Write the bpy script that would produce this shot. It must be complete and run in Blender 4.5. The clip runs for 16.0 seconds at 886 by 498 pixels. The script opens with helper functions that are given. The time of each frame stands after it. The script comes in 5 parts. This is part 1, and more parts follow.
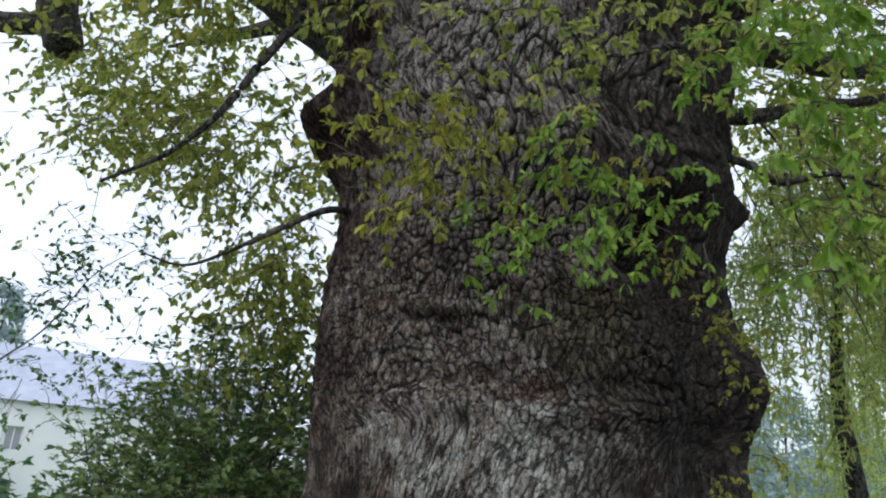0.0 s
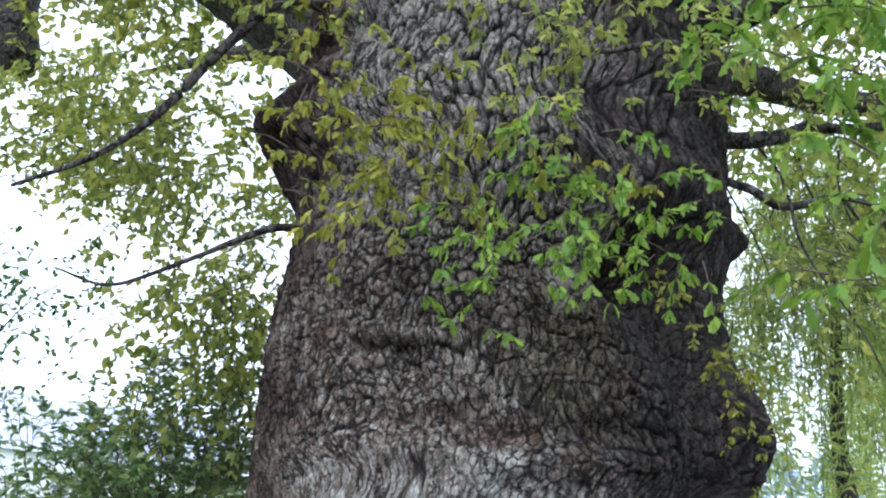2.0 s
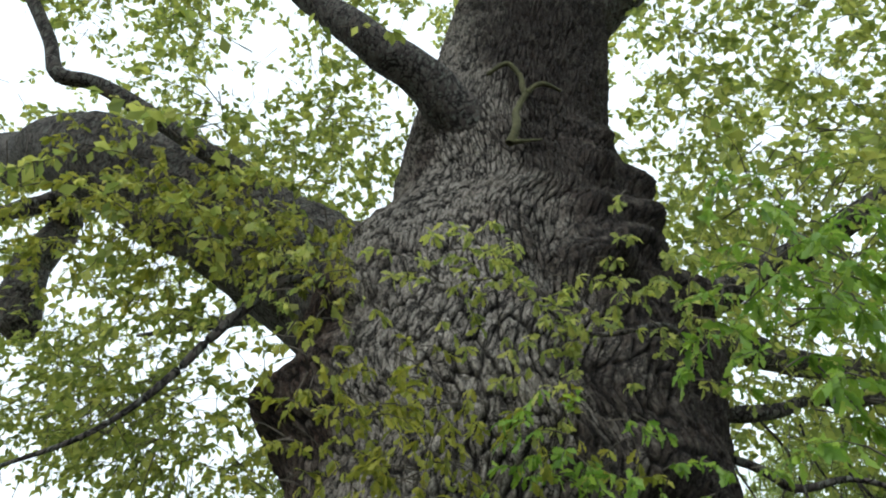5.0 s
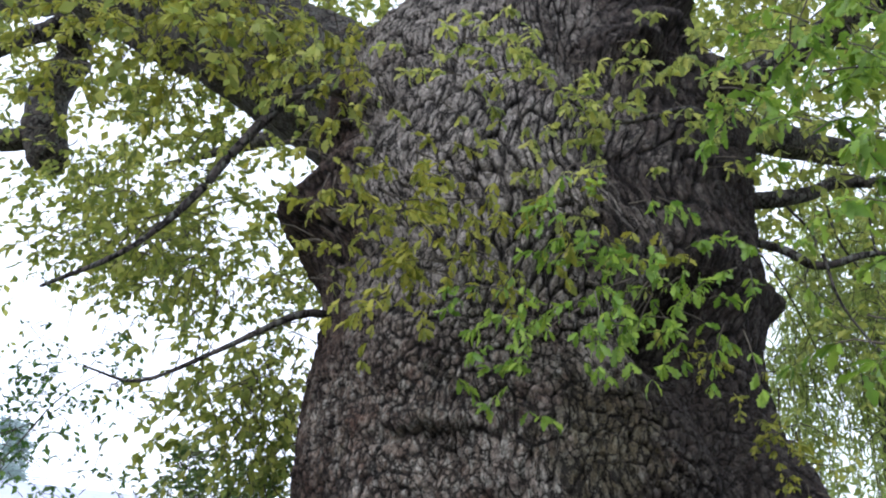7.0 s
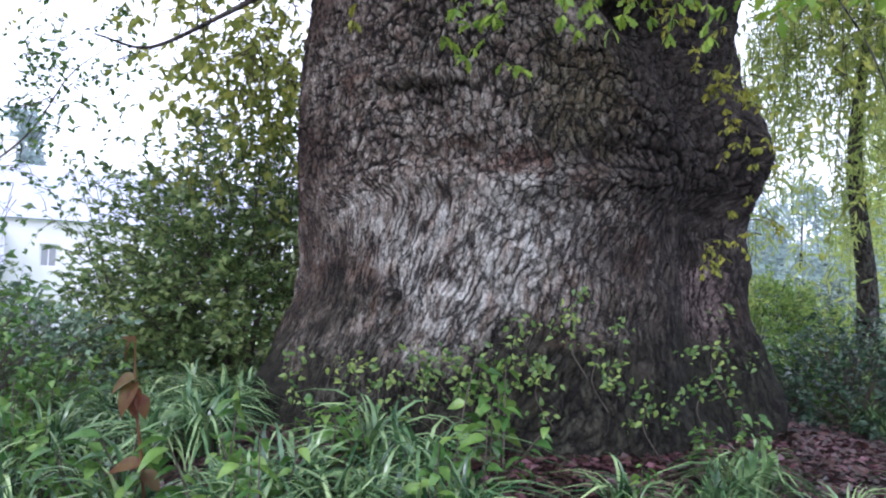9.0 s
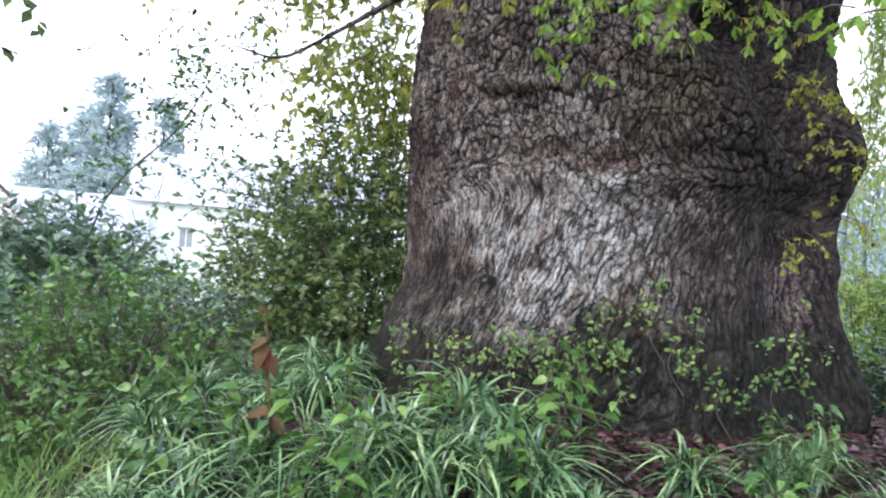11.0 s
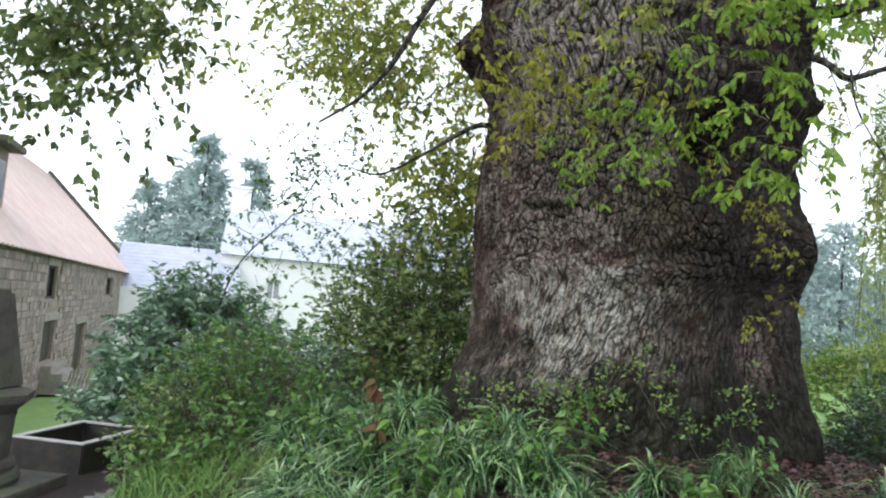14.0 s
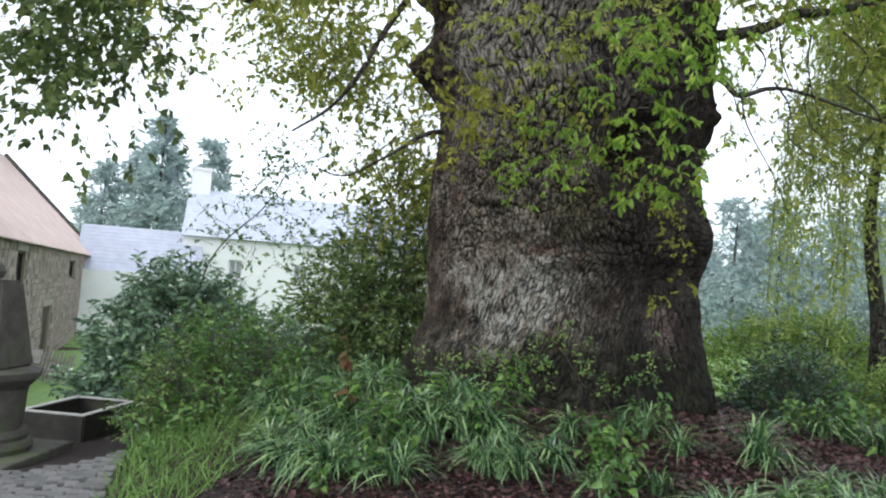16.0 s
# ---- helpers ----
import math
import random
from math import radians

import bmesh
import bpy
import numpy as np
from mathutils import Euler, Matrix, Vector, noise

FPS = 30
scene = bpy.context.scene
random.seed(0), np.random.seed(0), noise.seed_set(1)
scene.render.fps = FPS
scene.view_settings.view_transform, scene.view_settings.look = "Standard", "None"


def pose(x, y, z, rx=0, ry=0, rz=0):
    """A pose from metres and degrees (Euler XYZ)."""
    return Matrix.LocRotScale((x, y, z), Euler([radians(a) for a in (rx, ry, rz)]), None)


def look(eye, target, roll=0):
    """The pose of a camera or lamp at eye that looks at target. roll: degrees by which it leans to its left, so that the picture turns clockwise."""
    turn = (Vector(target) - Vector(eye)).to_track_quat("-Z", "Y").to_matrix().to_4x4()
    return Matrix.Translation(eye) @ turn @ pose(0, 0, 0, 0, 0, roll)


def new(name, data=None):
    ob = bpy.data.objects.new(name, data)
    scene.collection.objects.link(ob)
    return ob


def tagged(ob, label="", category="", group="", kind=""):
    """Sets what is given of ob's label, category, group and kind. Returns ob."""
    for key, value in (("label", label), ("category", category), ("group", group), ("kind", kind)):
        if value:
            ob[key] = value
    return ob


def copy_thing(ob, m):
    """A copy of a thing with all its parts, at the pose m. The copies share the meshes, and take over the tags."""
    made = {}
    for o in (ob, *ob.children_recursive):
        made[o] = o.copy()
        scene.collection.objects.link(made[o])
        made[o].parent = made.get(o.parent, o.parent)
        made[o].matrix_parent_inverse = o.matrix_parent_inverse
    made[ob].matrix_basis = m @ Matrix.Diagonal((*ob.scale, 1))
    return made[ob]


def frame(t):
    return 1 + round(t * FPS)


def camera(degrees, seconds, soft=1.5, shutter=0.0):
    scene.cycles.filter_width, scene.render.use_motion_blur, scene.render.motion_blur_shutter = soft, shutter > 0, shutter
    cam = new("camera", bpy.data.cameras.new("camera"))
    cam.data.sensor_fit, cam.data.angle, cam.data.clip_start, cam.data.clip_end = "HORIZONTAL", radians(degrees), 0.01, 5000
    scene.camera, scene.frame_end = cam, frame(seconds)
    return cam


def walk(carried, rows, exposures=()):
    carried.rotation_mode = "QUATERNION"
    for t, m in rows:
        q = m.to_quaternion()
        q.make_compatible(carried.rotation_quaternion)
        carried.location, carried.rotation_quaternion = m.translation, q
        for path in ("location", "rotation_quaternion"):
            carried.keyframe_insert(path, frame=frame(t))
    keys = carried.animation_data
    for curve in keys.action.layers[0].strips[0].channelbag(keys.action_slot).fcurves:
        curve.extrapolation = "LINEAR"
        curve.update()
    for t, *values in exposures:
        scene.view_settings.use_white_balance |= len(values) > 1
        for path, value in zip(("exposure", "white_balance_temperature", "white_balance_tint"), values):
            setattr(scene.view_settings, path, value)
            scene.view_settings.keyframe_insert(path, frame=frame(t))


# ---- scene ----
cam = camera(60.1, 16.0, soft=2.1)
METRES, EYE, TILT, LEAN, TURN = 5.0, 0.95, 17.0, -4.5, 0.0
ROWS = [
    (0.0, 0.0, 0.0, 0.0, 0.0, 0.0, -0.0),
    (0.5, 0.0064, 0.0331, -0.0146, -0.31, -2.63, -0.27),
    (1.0, 0.0116, 0.0603, -0.0221, -0.71, -3.53, -0.51),
    (1.5, 0.0185, 0.0921, -0.0289, -0.94, -1.54, -0.8),
    (2.0, 0.0298, 0.1219, -0.0309, -0.98, 3.73, -1.0),
    (2.5, 0.0218, 0.1345, -0.0195, -2.21, 10.2, -1.08),
    (3.0, 0.0185, 0.1328, -0.0101, -2.9, 16.01, -1.23),
    (3.5, 0.0193, 0.1276, -0.0045, -2.85, 21.18, -1.39),
    (3.7, 0.0196, 0.1255, -0.0023, -2.8, 22.98, -1.45),
    (5.8, 0.0225, 0.1215, -0.0012, -0.57, 21.08, -0.1),
    (6.0, 0.0227, 0.1242, -0.0039, -0.27, 19.19, 0.18),
    (6.5, 0.0232, 0.131, -0.0107, 0.4, 14.37, 0.94),
    (7.0, 0.0263, 0.1323, -0.0196, 1.15, 8.98, 1.73),
    (7.5, 0.0383, 0.1316, -0.0307, 2.2, 2.9, 2.28),
    (8.0, 0.0435, 0.1125, -0.0389, 2.33, -3.78, 2.75),
    (8.5, 0.0348, 0.0708, -0.0423, 1.27, -9.99, 2.74),
    (9.0, 0.0429, 0.0474, -0.0454, 1.22, -14.27, 2.51),
    (9.5, 0.053, 0.0362, -0.0487, 1.45, -16.22, 2.27),
    (10.0, 0.0549, 0.0281, -0.0483, 4.67, -16.08, 2.76),
    (10.2, 0.0557, 0.0249, -0.0478, 7.69, -15.57, 3.47),
    (12.3, 0.1228, -0.1996, 0.0354, 10.93, -13.52, 3.85),
    (12.5, 0.1285, -0.2205, 0.0408, 11.04, -13.23, 4.52),
    (13.0, 0.1427, -0.2729, 0.0543, 12.75, -14.7, 5.27),
    (13.5, 0.1604, -0.3214, 0.0773, 14.87, -13.72, 5.1),
    (14.0, 0.1755, -0.3651, 0.095, 15.44, -10.44, 4.1),
    (14.5, 0.1892, -0.4177, 0.1117, 14.05, -9.74, 3.71),
    (15.0, 0.2037, -0.4759, 0.1331, 12.95, -10.74, 3.76),
    (15.5, 0.2179, -0.53, 0.1515, 12.42, -11.72, 3.8),
    (16.0, 0.2417, -0.5759, 0.1676, 12.38, -12.42, 4.07),
]
walk(cam, [(t, pose(0, 0, EYE, TILT, LEAN, TURN) @ pose(METRES * x, METRES * y, METRES * z, 90 + pitch, roll, yaw)) for t, x, y, z, yaw, pitch, roll in ROWS],
     [(0.0, -0.62, 5750, 12), (0.5, -0.52, 5750, 12), (1.0, -0.12, 5750, 13), (1.5, 0.19, 5600, 14), (2.0, 0.29, 5400, 14), (2.5, 0.27, 5250, 20), (3.0, 0.16, 5550, 13), (3.5, 0.0, 5800, 8), (6.0, -0.37, 5950, 4), (6.5, -0.2, 5650, 11), (7.5, 0.05, 5600, 19), (8.5, -0.02, 5500, 18), (9.0, 0.23, 5450, 26), (9.5, 0.59, 5450, 28), (10.0, 0.77, 5450, 28), (12.5, 0.18, 6000, 12), (13.5, 0.24, 6000, 12), (14.5, -0.22, 6000, 12), (15.5, -0.17, 6000, 10), (16.0, -0.2, 6000, 10)])

# ---- world, sun ----
world = bpy.data.worlds.new("overcast_sky")
scene.world = world
world.use_nodes = True
wn, wl = world.node_tree.nodes, world.node_tree.links
sky = wn.new("ShaderNodeTexSky")
sky.sky_type = "NISHITA"
sky.sun_disc = False
sky.sun_elevation, sky.sun_rotation = radians(35), radians(223)
sky.dust_density, sky.air_density = 4.0, 1.0
cloud = wn.new("ShaderNodeMix")
cloud.data_type = "RGBA"
cloud.inputs["Factor"].default_value = 0.88
cloud.inputs["B"].default_value = (14.0, 14.5, 15.0, 1)
wl.new(sky.outputs[0], cloud.inputs["A"])
wl.new(cloud.outputs["Result"], wn["Background"].inputs["Color"])
wn["Background"].inputs["Strength"].default_value = 0.14
sun = new("sun", bpy.data.lights.new("sun", "SUN"))
sun.data.energy, sun.data.angle, sun.data.color = 1.5, radians(25), (1.0, 0.97, 0.92)
sun.matrix_world = look((-13, -10, 13), (0, 4, 0))

# ---- numeric helpers ----
rng = np.random.default_rng(7)


def hash3(ix, iy, iz, seed=0):
    n = (ix * 374761393 + iy * 668265263 + iz * 2147483647 + seed * 974634777).astype(np.int64)
    n = (n ^ (n >> 13)) * 1274126177
    n = n ^ (n >> 16)
    return (n & 0xFFFFFF) / float(0xFFFFFF)


def vnoise(x, y, z, seed=0):
    x, y, z = np.broadcast_arrays(x, y, z)
    ix, iy, iz = (np.floor(v).astype(np.int64) for v in (x, y, z))
    fx, fy, fz = x - ix, y - iy, z - iz
    fx, fy, fz = (f * f * (3 - 2 * f) for f in (fx, fy, fz))
    out = 0
    for dx in (0, 1):
        for dy in (0, 1):
            for dz in (0, 1):
                w = (fx if dx else 1 - fx) * (fy if dy else 1 - fy) * (fz if dz else 1 - fz)
                out = out + w * hash3(ix + dx, iy + dy, iz + dz, seed)
    return out * 2 - 1


def fbm(x, y, z, octaves=4, seed=0):
    out, amp = 0, 1.0
    for k in range(octaves):
        out = out + amp * vnoise(x * 2 ** k, y * 2 ** k, z * 2 ** k, seed + k)
        amp *= 0.5
    return out / 1.8


def cells(u, v, seed=0):
    """Distances to the nearest and second nearest of scattered plate centres, and the nearest one's own number."""
    iu, iv = np.floor(u).astype(np.int64), np.floor(v).astype(np.int64)
    f1, f2, who = np.full(u.shape, 9.0), np.full(u.shape, 9.0), np.zeros(u.shape)
    for du in (-1, 0, 1):
        for dv in (-1, 0, 1):
            cu, cv = iu + du, iv + dv
            pu = cu + 0.1 + 0.8 * hash3(cu, cv, cu * 0, seed)
            pv = cv + 0.1 + 0.8 * hash3(cu, cv, cu * 0 + 1, seed)
            d = np.hypot(u - pu, v - pv)
            closer = d < f1
            f2 = np.where(closer, f1, np.minimum(f2, d))
            who = np.where(closer, hash3(cu, cv, cu * 0 + 2, seed), who)
            f1 = np.where(closer, d, f1)
    return f1, f2, who


def smooth(a, b, x):
    t = np.clip((x - a) / (b - a), 0, 1)
    return t * t * (3 - 2 * t)


def np_mesh(name, verts, faces, flat=False):
    me = bpy.data.meshes.new(name)
    verts, faces = np.asarray(verts, float).reshape(-1, 3), np.asarray(faces, np.int32)
    k = faces.shape[1]
    me.vertices.add(len(verts))
    me.vertices.foreach_set("co", verts.ravel())
    me.loops.add(faces.size)
    me.loops.foreach_set("vertex_index", faces.ravel())
    me.polygons.add(len(faces))
    me.polygons.foreach_set("loop_start", np.arange(0, faces.size, k, dtype=np.int32))
    me.polygons.foreach_set("use_smooth", np.full(len(faces), not flat))
    me.update(calc_edges=True)
    return me


def thing(name, place, label, category, group="", kind=""):
    return tagged(place_at(new(name), place), label, category, group, kind)


def place_at(ob, place):
    ob.location = place
    return ob


def part(name, data, material, parent=None, label=""):
    """Links a bmesh or a mesh as one object under a thing or a part."""
    if isinstance(data, bmesh.types.BMesh):
        me = bpy.data.meshes.new(name)
        data.to_mesh(me)
        data.free()
    else:
        me = data
    if material:
        me.materials.clear()
        me.materials.append(material)
    ob = new(name, me)
    ob.parent = parent
    return tagged(ob, label, kind="stuff" if name in ("twig_mass", "leaves", "needles", "leaf_tuft", "foliage", "crown") else "")


def box(bm, size, m=None, bevel=0.0):
    made = bmesh.ops.create_cube(bm, size=1.0, matrix=(m or Matrix()) @ Matrix.Diagonal((*size, 1)))
    if bevel:
        edges = list({e for v in made["verts"] for e in v.link_edges})
        bmesh.ops.bevel(bm, geom=edges, offset=bevel, segments=2, affect="EDGES", profile=0.6)


def tube_arrays(points, radii, sides=8, wobble=0.0, seed=0):
    """A tapered tube through points: vertices and quads."""
    p, r = np.asarray(points, float), np.asarray(radii, float)
    tan = np.gradient(p, axis=0)
    tan /= np.linalg.norm(tan, axis=1)[:, None] + 1e-9
    ref = np.where(np.abs(tan[:, 2:3]) > 0.9, np.array([[1.0, 0, 0]]), np.array([[0, 0, 1.0]]))
    a = np.cross(tan, ref)
    a /= np.linalg.norm(a, axis=1)[:, None] + 1e-9
    b = np.cross(tan, a)
    ang = np.linspace(0, 2 * np.pi, sides, endpoint=False)
    ring = a[:, None] * np.cos(ang)[None, :, None] + b[:, None] * np.sin(ang)[None, :, None]
    rr = r[:, None] * np.ones(sides)[None]
    v = p[:, None] + ring * rr[..., None]
    if wobble:
        n = fbm(v[..., 0] * 3, v[..., 1] * 3, v[..., 2] * 3, 3, seed)
        v = p[:, None] + ring * (rr * (1 + wobble * n))[..., None]
    n = len(p)
    i, j = np.meshgrid(np.arange(n - 1), np.arange(sides), indexing="ij")
    q = np.stack([i * sides + j, i * sides + (j + 1) % sides, (i + 1) * sides + (j + 1) % sides, (i + 1) * sides + j], -1).reshape(-1, 4)
    return v.reshape(-1, 3), q[:, ::-1]


def joined(pieces):
    vs, fs, n = [], [], 0
    for v, f in pieces:
        vs.append(v)
        fs.append(f + n)
        n += len(v)
    return np.concatenate(vs), np.concatenate(fs)


def spline(points, steps):
    """A smooth line through a few points (Catmull-Rom)."""
    p = np.asarray(points, float)
    p = np.concatenate([2 * p[:1] - p[1:2], p, 2 * p[-1:] - p[-2:-1]])
    out = []
    n = len(p) - 3
    for t in np.linspace(0, n - 1e-6, steps):
        k, f = int(t), t - int(t)
        a, b, c, d = p[k:k + 4]
        out.append(0.5 * (2 * b + (c - a) * f + (2 * a - 5 * b + 4 * c - d) * f * f + (3 * b - a - 3 * c + d) * f ** 3))
    return np.array(out)


def leaf_template(half_outline, fold=0.25, droop=0.25):
    """A leaf along +y of length 1: its midrib and two half outlines of (width, length) pairs, folded along the midrib."""
    ys = [y for _, y in half_outline]
    mid = [(0.0, y, -droop * y * y) for y in ys]
    right = [(w, y, fold * w - droop * y * y) for w, y in half_outline]
    left = [(-w, y, fold * w - droop * y * y) for w, y in half_outline]
    n = len(ys)
    faces = []
    for k in range(n - 1):
        faces.append((k, n + k, n + k + 1, k + 1))
        faces.append((k + 1, 2 * n + k + 1, 2 * n + k, k))
    return np.array(mid + right + left), np.array(faces)


OAK_LEAF = leaf_template([(0.012, 0), (0.018, 0.1), (0.1, 0.22), (0.06, 0.32), (0.19, 0.46), (0.1, 0.56), (0.23, 0.72), (0.12, 0.84), (0.1, 0.94), (0.0, 1.0)], 0.3, 0.42)


def simple_leaf(width, widest=0.5, fold=0.25, droop=0.25):
    """A small or distant leaf of two faces folded along the midrib."""
    side = [(w, widest, fold * width - droop * widest ** 2) for w in (width, -width)]
    v = [(0, 0, 0), (0, 0.5, -0.25 * droop), (0, 1, -droop)] + side
    return np.array(v, float), np.array([(0, 3, 2, 1), (0, 1, 2, 4)])


OAK_FAR = simple_leaf(0.3, 0.55)
OVAL_LEAF = simple_leaf(0.23, 0.45, 0.3, 0.3)
BROAD_LEAF = leaf_template([(0.015, 0), (0.15, 0.1), (0.26, 0.24), (0.31, 0.4), (0.27, 0.58), (0.19, 0.75), (0.08, 0.9), (0.0, 1.0)], 0.4, 0.5)
NEEDLE_TUFT = simple_leaf(0.18, 0.4, 0.2, 0.4)
NARROW_LEAF = simple_leaf(0.1, 0.4, 0.2, 0.3)
GRASS_BLADE = simple_leaf(0.028, 0.35, 0.2, 0.5)


def scatter(template, places, ways, ups, sizes):
    """Leaves: a copy of the template at every place, along ways, facing ups."""
    tv, tf = template
    w = ways / (np.linalg.norm(ways, axis=1)[:, None] + 1e-9)
    x = np.cross(w, ups)
    x /= np.linalg.norm(x, axis=1)[:, None] + 1e-9
    z = np.cross(x, w)
    s = np.asarray(sizes)[:, None, None]
    v = places[:, None] + s * (tv[None, :, 0:1] * x[:, None] + tv[None, :, 1:2] * w[:, None] + tv[None, :, 2:3] * z[:, None])
    f = tf[None] + (np.arange(len(places)) * len(tv))[:, None, None]
    return v.reshape(-1, 3), f.reshape(-1, tf.shape[1])


def rand_dirs(n):
    d = rng.normal(size=(n, 3))
    return d / np.linalg.norm(d, axis=1)[:, None]


def sprays(starts, ways, lengths, leaves=11, leaf=0.09, template=OAK_LEAF, sag=0.25, thick=0.004, flat=0.75, whorls=False, droopy=0.45):
    """Leafy twigs: twig tubes and their leaves, alternating along each twig and bunched at its tip."""
    n = len(starts)
    t = np.linspace(0, 1, 4)
    ways = ways / np.linalg.norm(ways, axis=1)[:, None]
    down = np.array([0, 0, -1.0])
    side = rand_dirs(n) * 0.25
    line = starts[:, None] + lengths[:, None, None] * (ways[:, None] * t[None, :, None] + (sag * down)[None, None] * (t ** 2)[None, :, None] + side[:, None] * (t * (1 - t))[None, :, None])
    ang = np.array([0, 2.1, 4.2])
    a = np.cross(ways, rand_dirs(n))
    a /= np.linalg.norm(a, axis=1)[:, None] + 1e-9
    b = np.cross(ways, a)
    rad = thick * (1.15 - t)
    ring = line[:, :, None] + rad[None, :, None, None] * (a[:, None, None] * np.cos(ang)[None, None, :, None] + b[:, None, None] * np.sin(ang)[None, None, :, None])
    base = (np.arange(n) * 12)[:, None, None]
    q = []
    for i in range(3):
        for j in range(3):
            q.append((i * 3 + j, i * 3 + (j + 1) % 3, (i + 1) * 3 + (j + 1) % 3, (i + 1) * 3 + j))
    twig = (ring.reshape(-1, 3), (np.array(q)[None] + base).reshape(-1, 4))
    f = np.clip(0.25 + 0.8 * rng.random((n, leaves)) ** 0.7, 0, 1)
    if whorls:
        f = np.array([0.5, 0.78, 1.0])[rng.integers(0, 3, (n, leaves))] - 0.03 * rng.random((n, leaves))
    k = f * 3
    i = np.minimum(k.astype(int), 2)
    fr = (k - i)[..., None]
    rows_ = np.arange(n)[:, None]
    pos = line[rows_, i] * (1 - fr) + line[rows_, i + 1] * fr
    out = rng.normal(size=(n, leaves, 3)) * np.array([1, 1, 0.45]) + 0.9 * ways[:, None] + np.array([0, 0, -droopy])
    up = flat * np.array([0, 0, 1.0]) + (1.15 - flat) * rng.normal(size=(n, leaves, 3))
    size = leaf * (0.6 + 0.6 * rng.random(n * leaves))
    lv = scatter(template, pos.reshape(-1, 3), out.reshape(-1, 3), up.reshape(-1, 3), size)
    return twig, lv


# ---- materials ----
def material(name, base, second=None, scale=8.0, rough=0.8, bump=0.2, bump_scale=60.0, through_light=0.0, island=0.0, spec=0.4, stain=None, stain_scale=1.2, stain_at=0.55, stretch=(1, 1, 1)):
    """A two-scale mottled surface; island: how much single pieces differ; through_light: how much light passes a leaf."""
    ma = bpy.data.materials.new(name)
    ma.use_nodes = True
    nt = ma.node_tree
    bs = nt.nodes["Principled BSDF"]
    bs.inputs["Roughness"].default_value = rough
    bs.inputs["Specular IOR Level"].default_value = spec
    co = nt.nodes.new("ShaderNodeTexCoord")
    mp = nt.nodes.new("ShaderNodeMapping")
    mp.inputs["Scale"].default_value = stretch
    nt.links.new(co.outputs["Object"], mp.inputs["Vector"])
    no = nt.nodes.new("ShaderNodeTexNoise")
    no.inputs["Scale"].default_value, no.inputs["Detail"].default_value, no.inputs["Roughness"].default_value = scale, 8, 0.65
    nt.links.new(mp.outputs[0], no.inputs["Vector"])
    ramp = nt.nodes.new("ShaderNodeValToRGB")
    ramp.color_ramp.elements[0].position, ramp.color_ramp.elements[1].position = 0.3, 0.7
    ramp.color_ramp.elements[0].color = (*base, 1)
    ramp.color_ramp.elements[1].color = (*(second or [c * 1.35 for c in base]), 1)
    nt.links.new(no.outputs["Fac"], ramp.inputs["Fac"])
    col = ramp.outputs["Color"]
    if stain:
        n2 = nt.nodes.new("ShaderNodeTexNoise")
        n2.inputs["Scale"].default_value, n2.inputs["Detail"].default_value, n2.inputs["Roughness"].default_value = stain_scale, 6, 0.7
        nt.links.new(mp.outputs[0], n2.inputs["Vector"])
        r2 = nt.nodes.new("ShaderNodeMapRange")
        r2.inputs["From Min"].default_value, r2.inputs["From Max"].default_value = stain_at, stain_at + 0.14
        nt.links.new(n2.outputs["Fac"], r2.inputs["Value"])
        mx = nt.nodes.new("ShaderNodeMix")
        mx.data_type = "RGBA"
        mx.inputs["B"].default_value = (*stain, 1)
        nt.links.new(r2.outputs[0], mx.inputs["Factor"])
        nt.links.new(col, mx.inputs["A"])
        col = mx.outputs["Result"]
    if island:
        ge = nt.nodes.new("ShaderNodeNewGeometry")
        oi = nt.nodes.new("ShaderNodeObjectInfo")
        ad = nt.nodes.new("ShaderNodeMath")
        ad.operation = "ADD"
        nt.links.new(ge.outputs["Random Per Island"], ad.inputs[0])
        nt.links.new(oi.outputs["Random"], ad.inputs[1])
        fr = nt.nodes.new("ShaderNodeMath")
        fr.operation = "FRACT"
        nt.links.new(ad.outputs[0], fr.inputs[0])
        mr = nt.nodes.new("ShaderNodeMapRange")
        mr.inputs["To Min"].default_value, mr.inputs["To Max"].default_value = 1 - island, 1 + island
        nt.links.new(fr.outputs[0], mr.inputs["Value"])
        hs = nt.nodes.new("ShaderNodeHueSaturation")
        nt.links.new(mr.outputs[0], hs.inputs["Value"])
        mh = nt.nodes.new("ShaderNodeMapRange")
        mh.inputs["To Min"].default_value, mh.inputs["To Max"].default_value = 0.5 + island * 0.06, 0.5 - island * 0.06
        nt.links.new(fr.outputs[0], mh.inputs["Value"])
        nt.links.new(mh.outputs[0], hs.inputs["Hue"])
        nt.links.new(col, hs.inputs["Color"])
        col = hs.outputs["Color"]
    nt.links.new(col, bs.inputs["Base Color"])
    if bump:
        bn = nt.nodes.new("ShaderNodeTexNoise")
        bn.inputs["Scale"].default_value, bn.inputs["Detail"].default_value = bump_scale, 5
        nt.links.new(mp.outputs[0], bn.inputs["Vector"])
        bp = nt.nodes.new("ShaderNodeBump")
        bp.inputs["Strength"].default_value, bp.inputs["Distance"].default_value = bump, 0.02
        nt.links.new(bn.outputs["Fac"], bp.inputs["Height"])
        nt.links.new(bp.outputs[0], bs.inputs["Normal"])
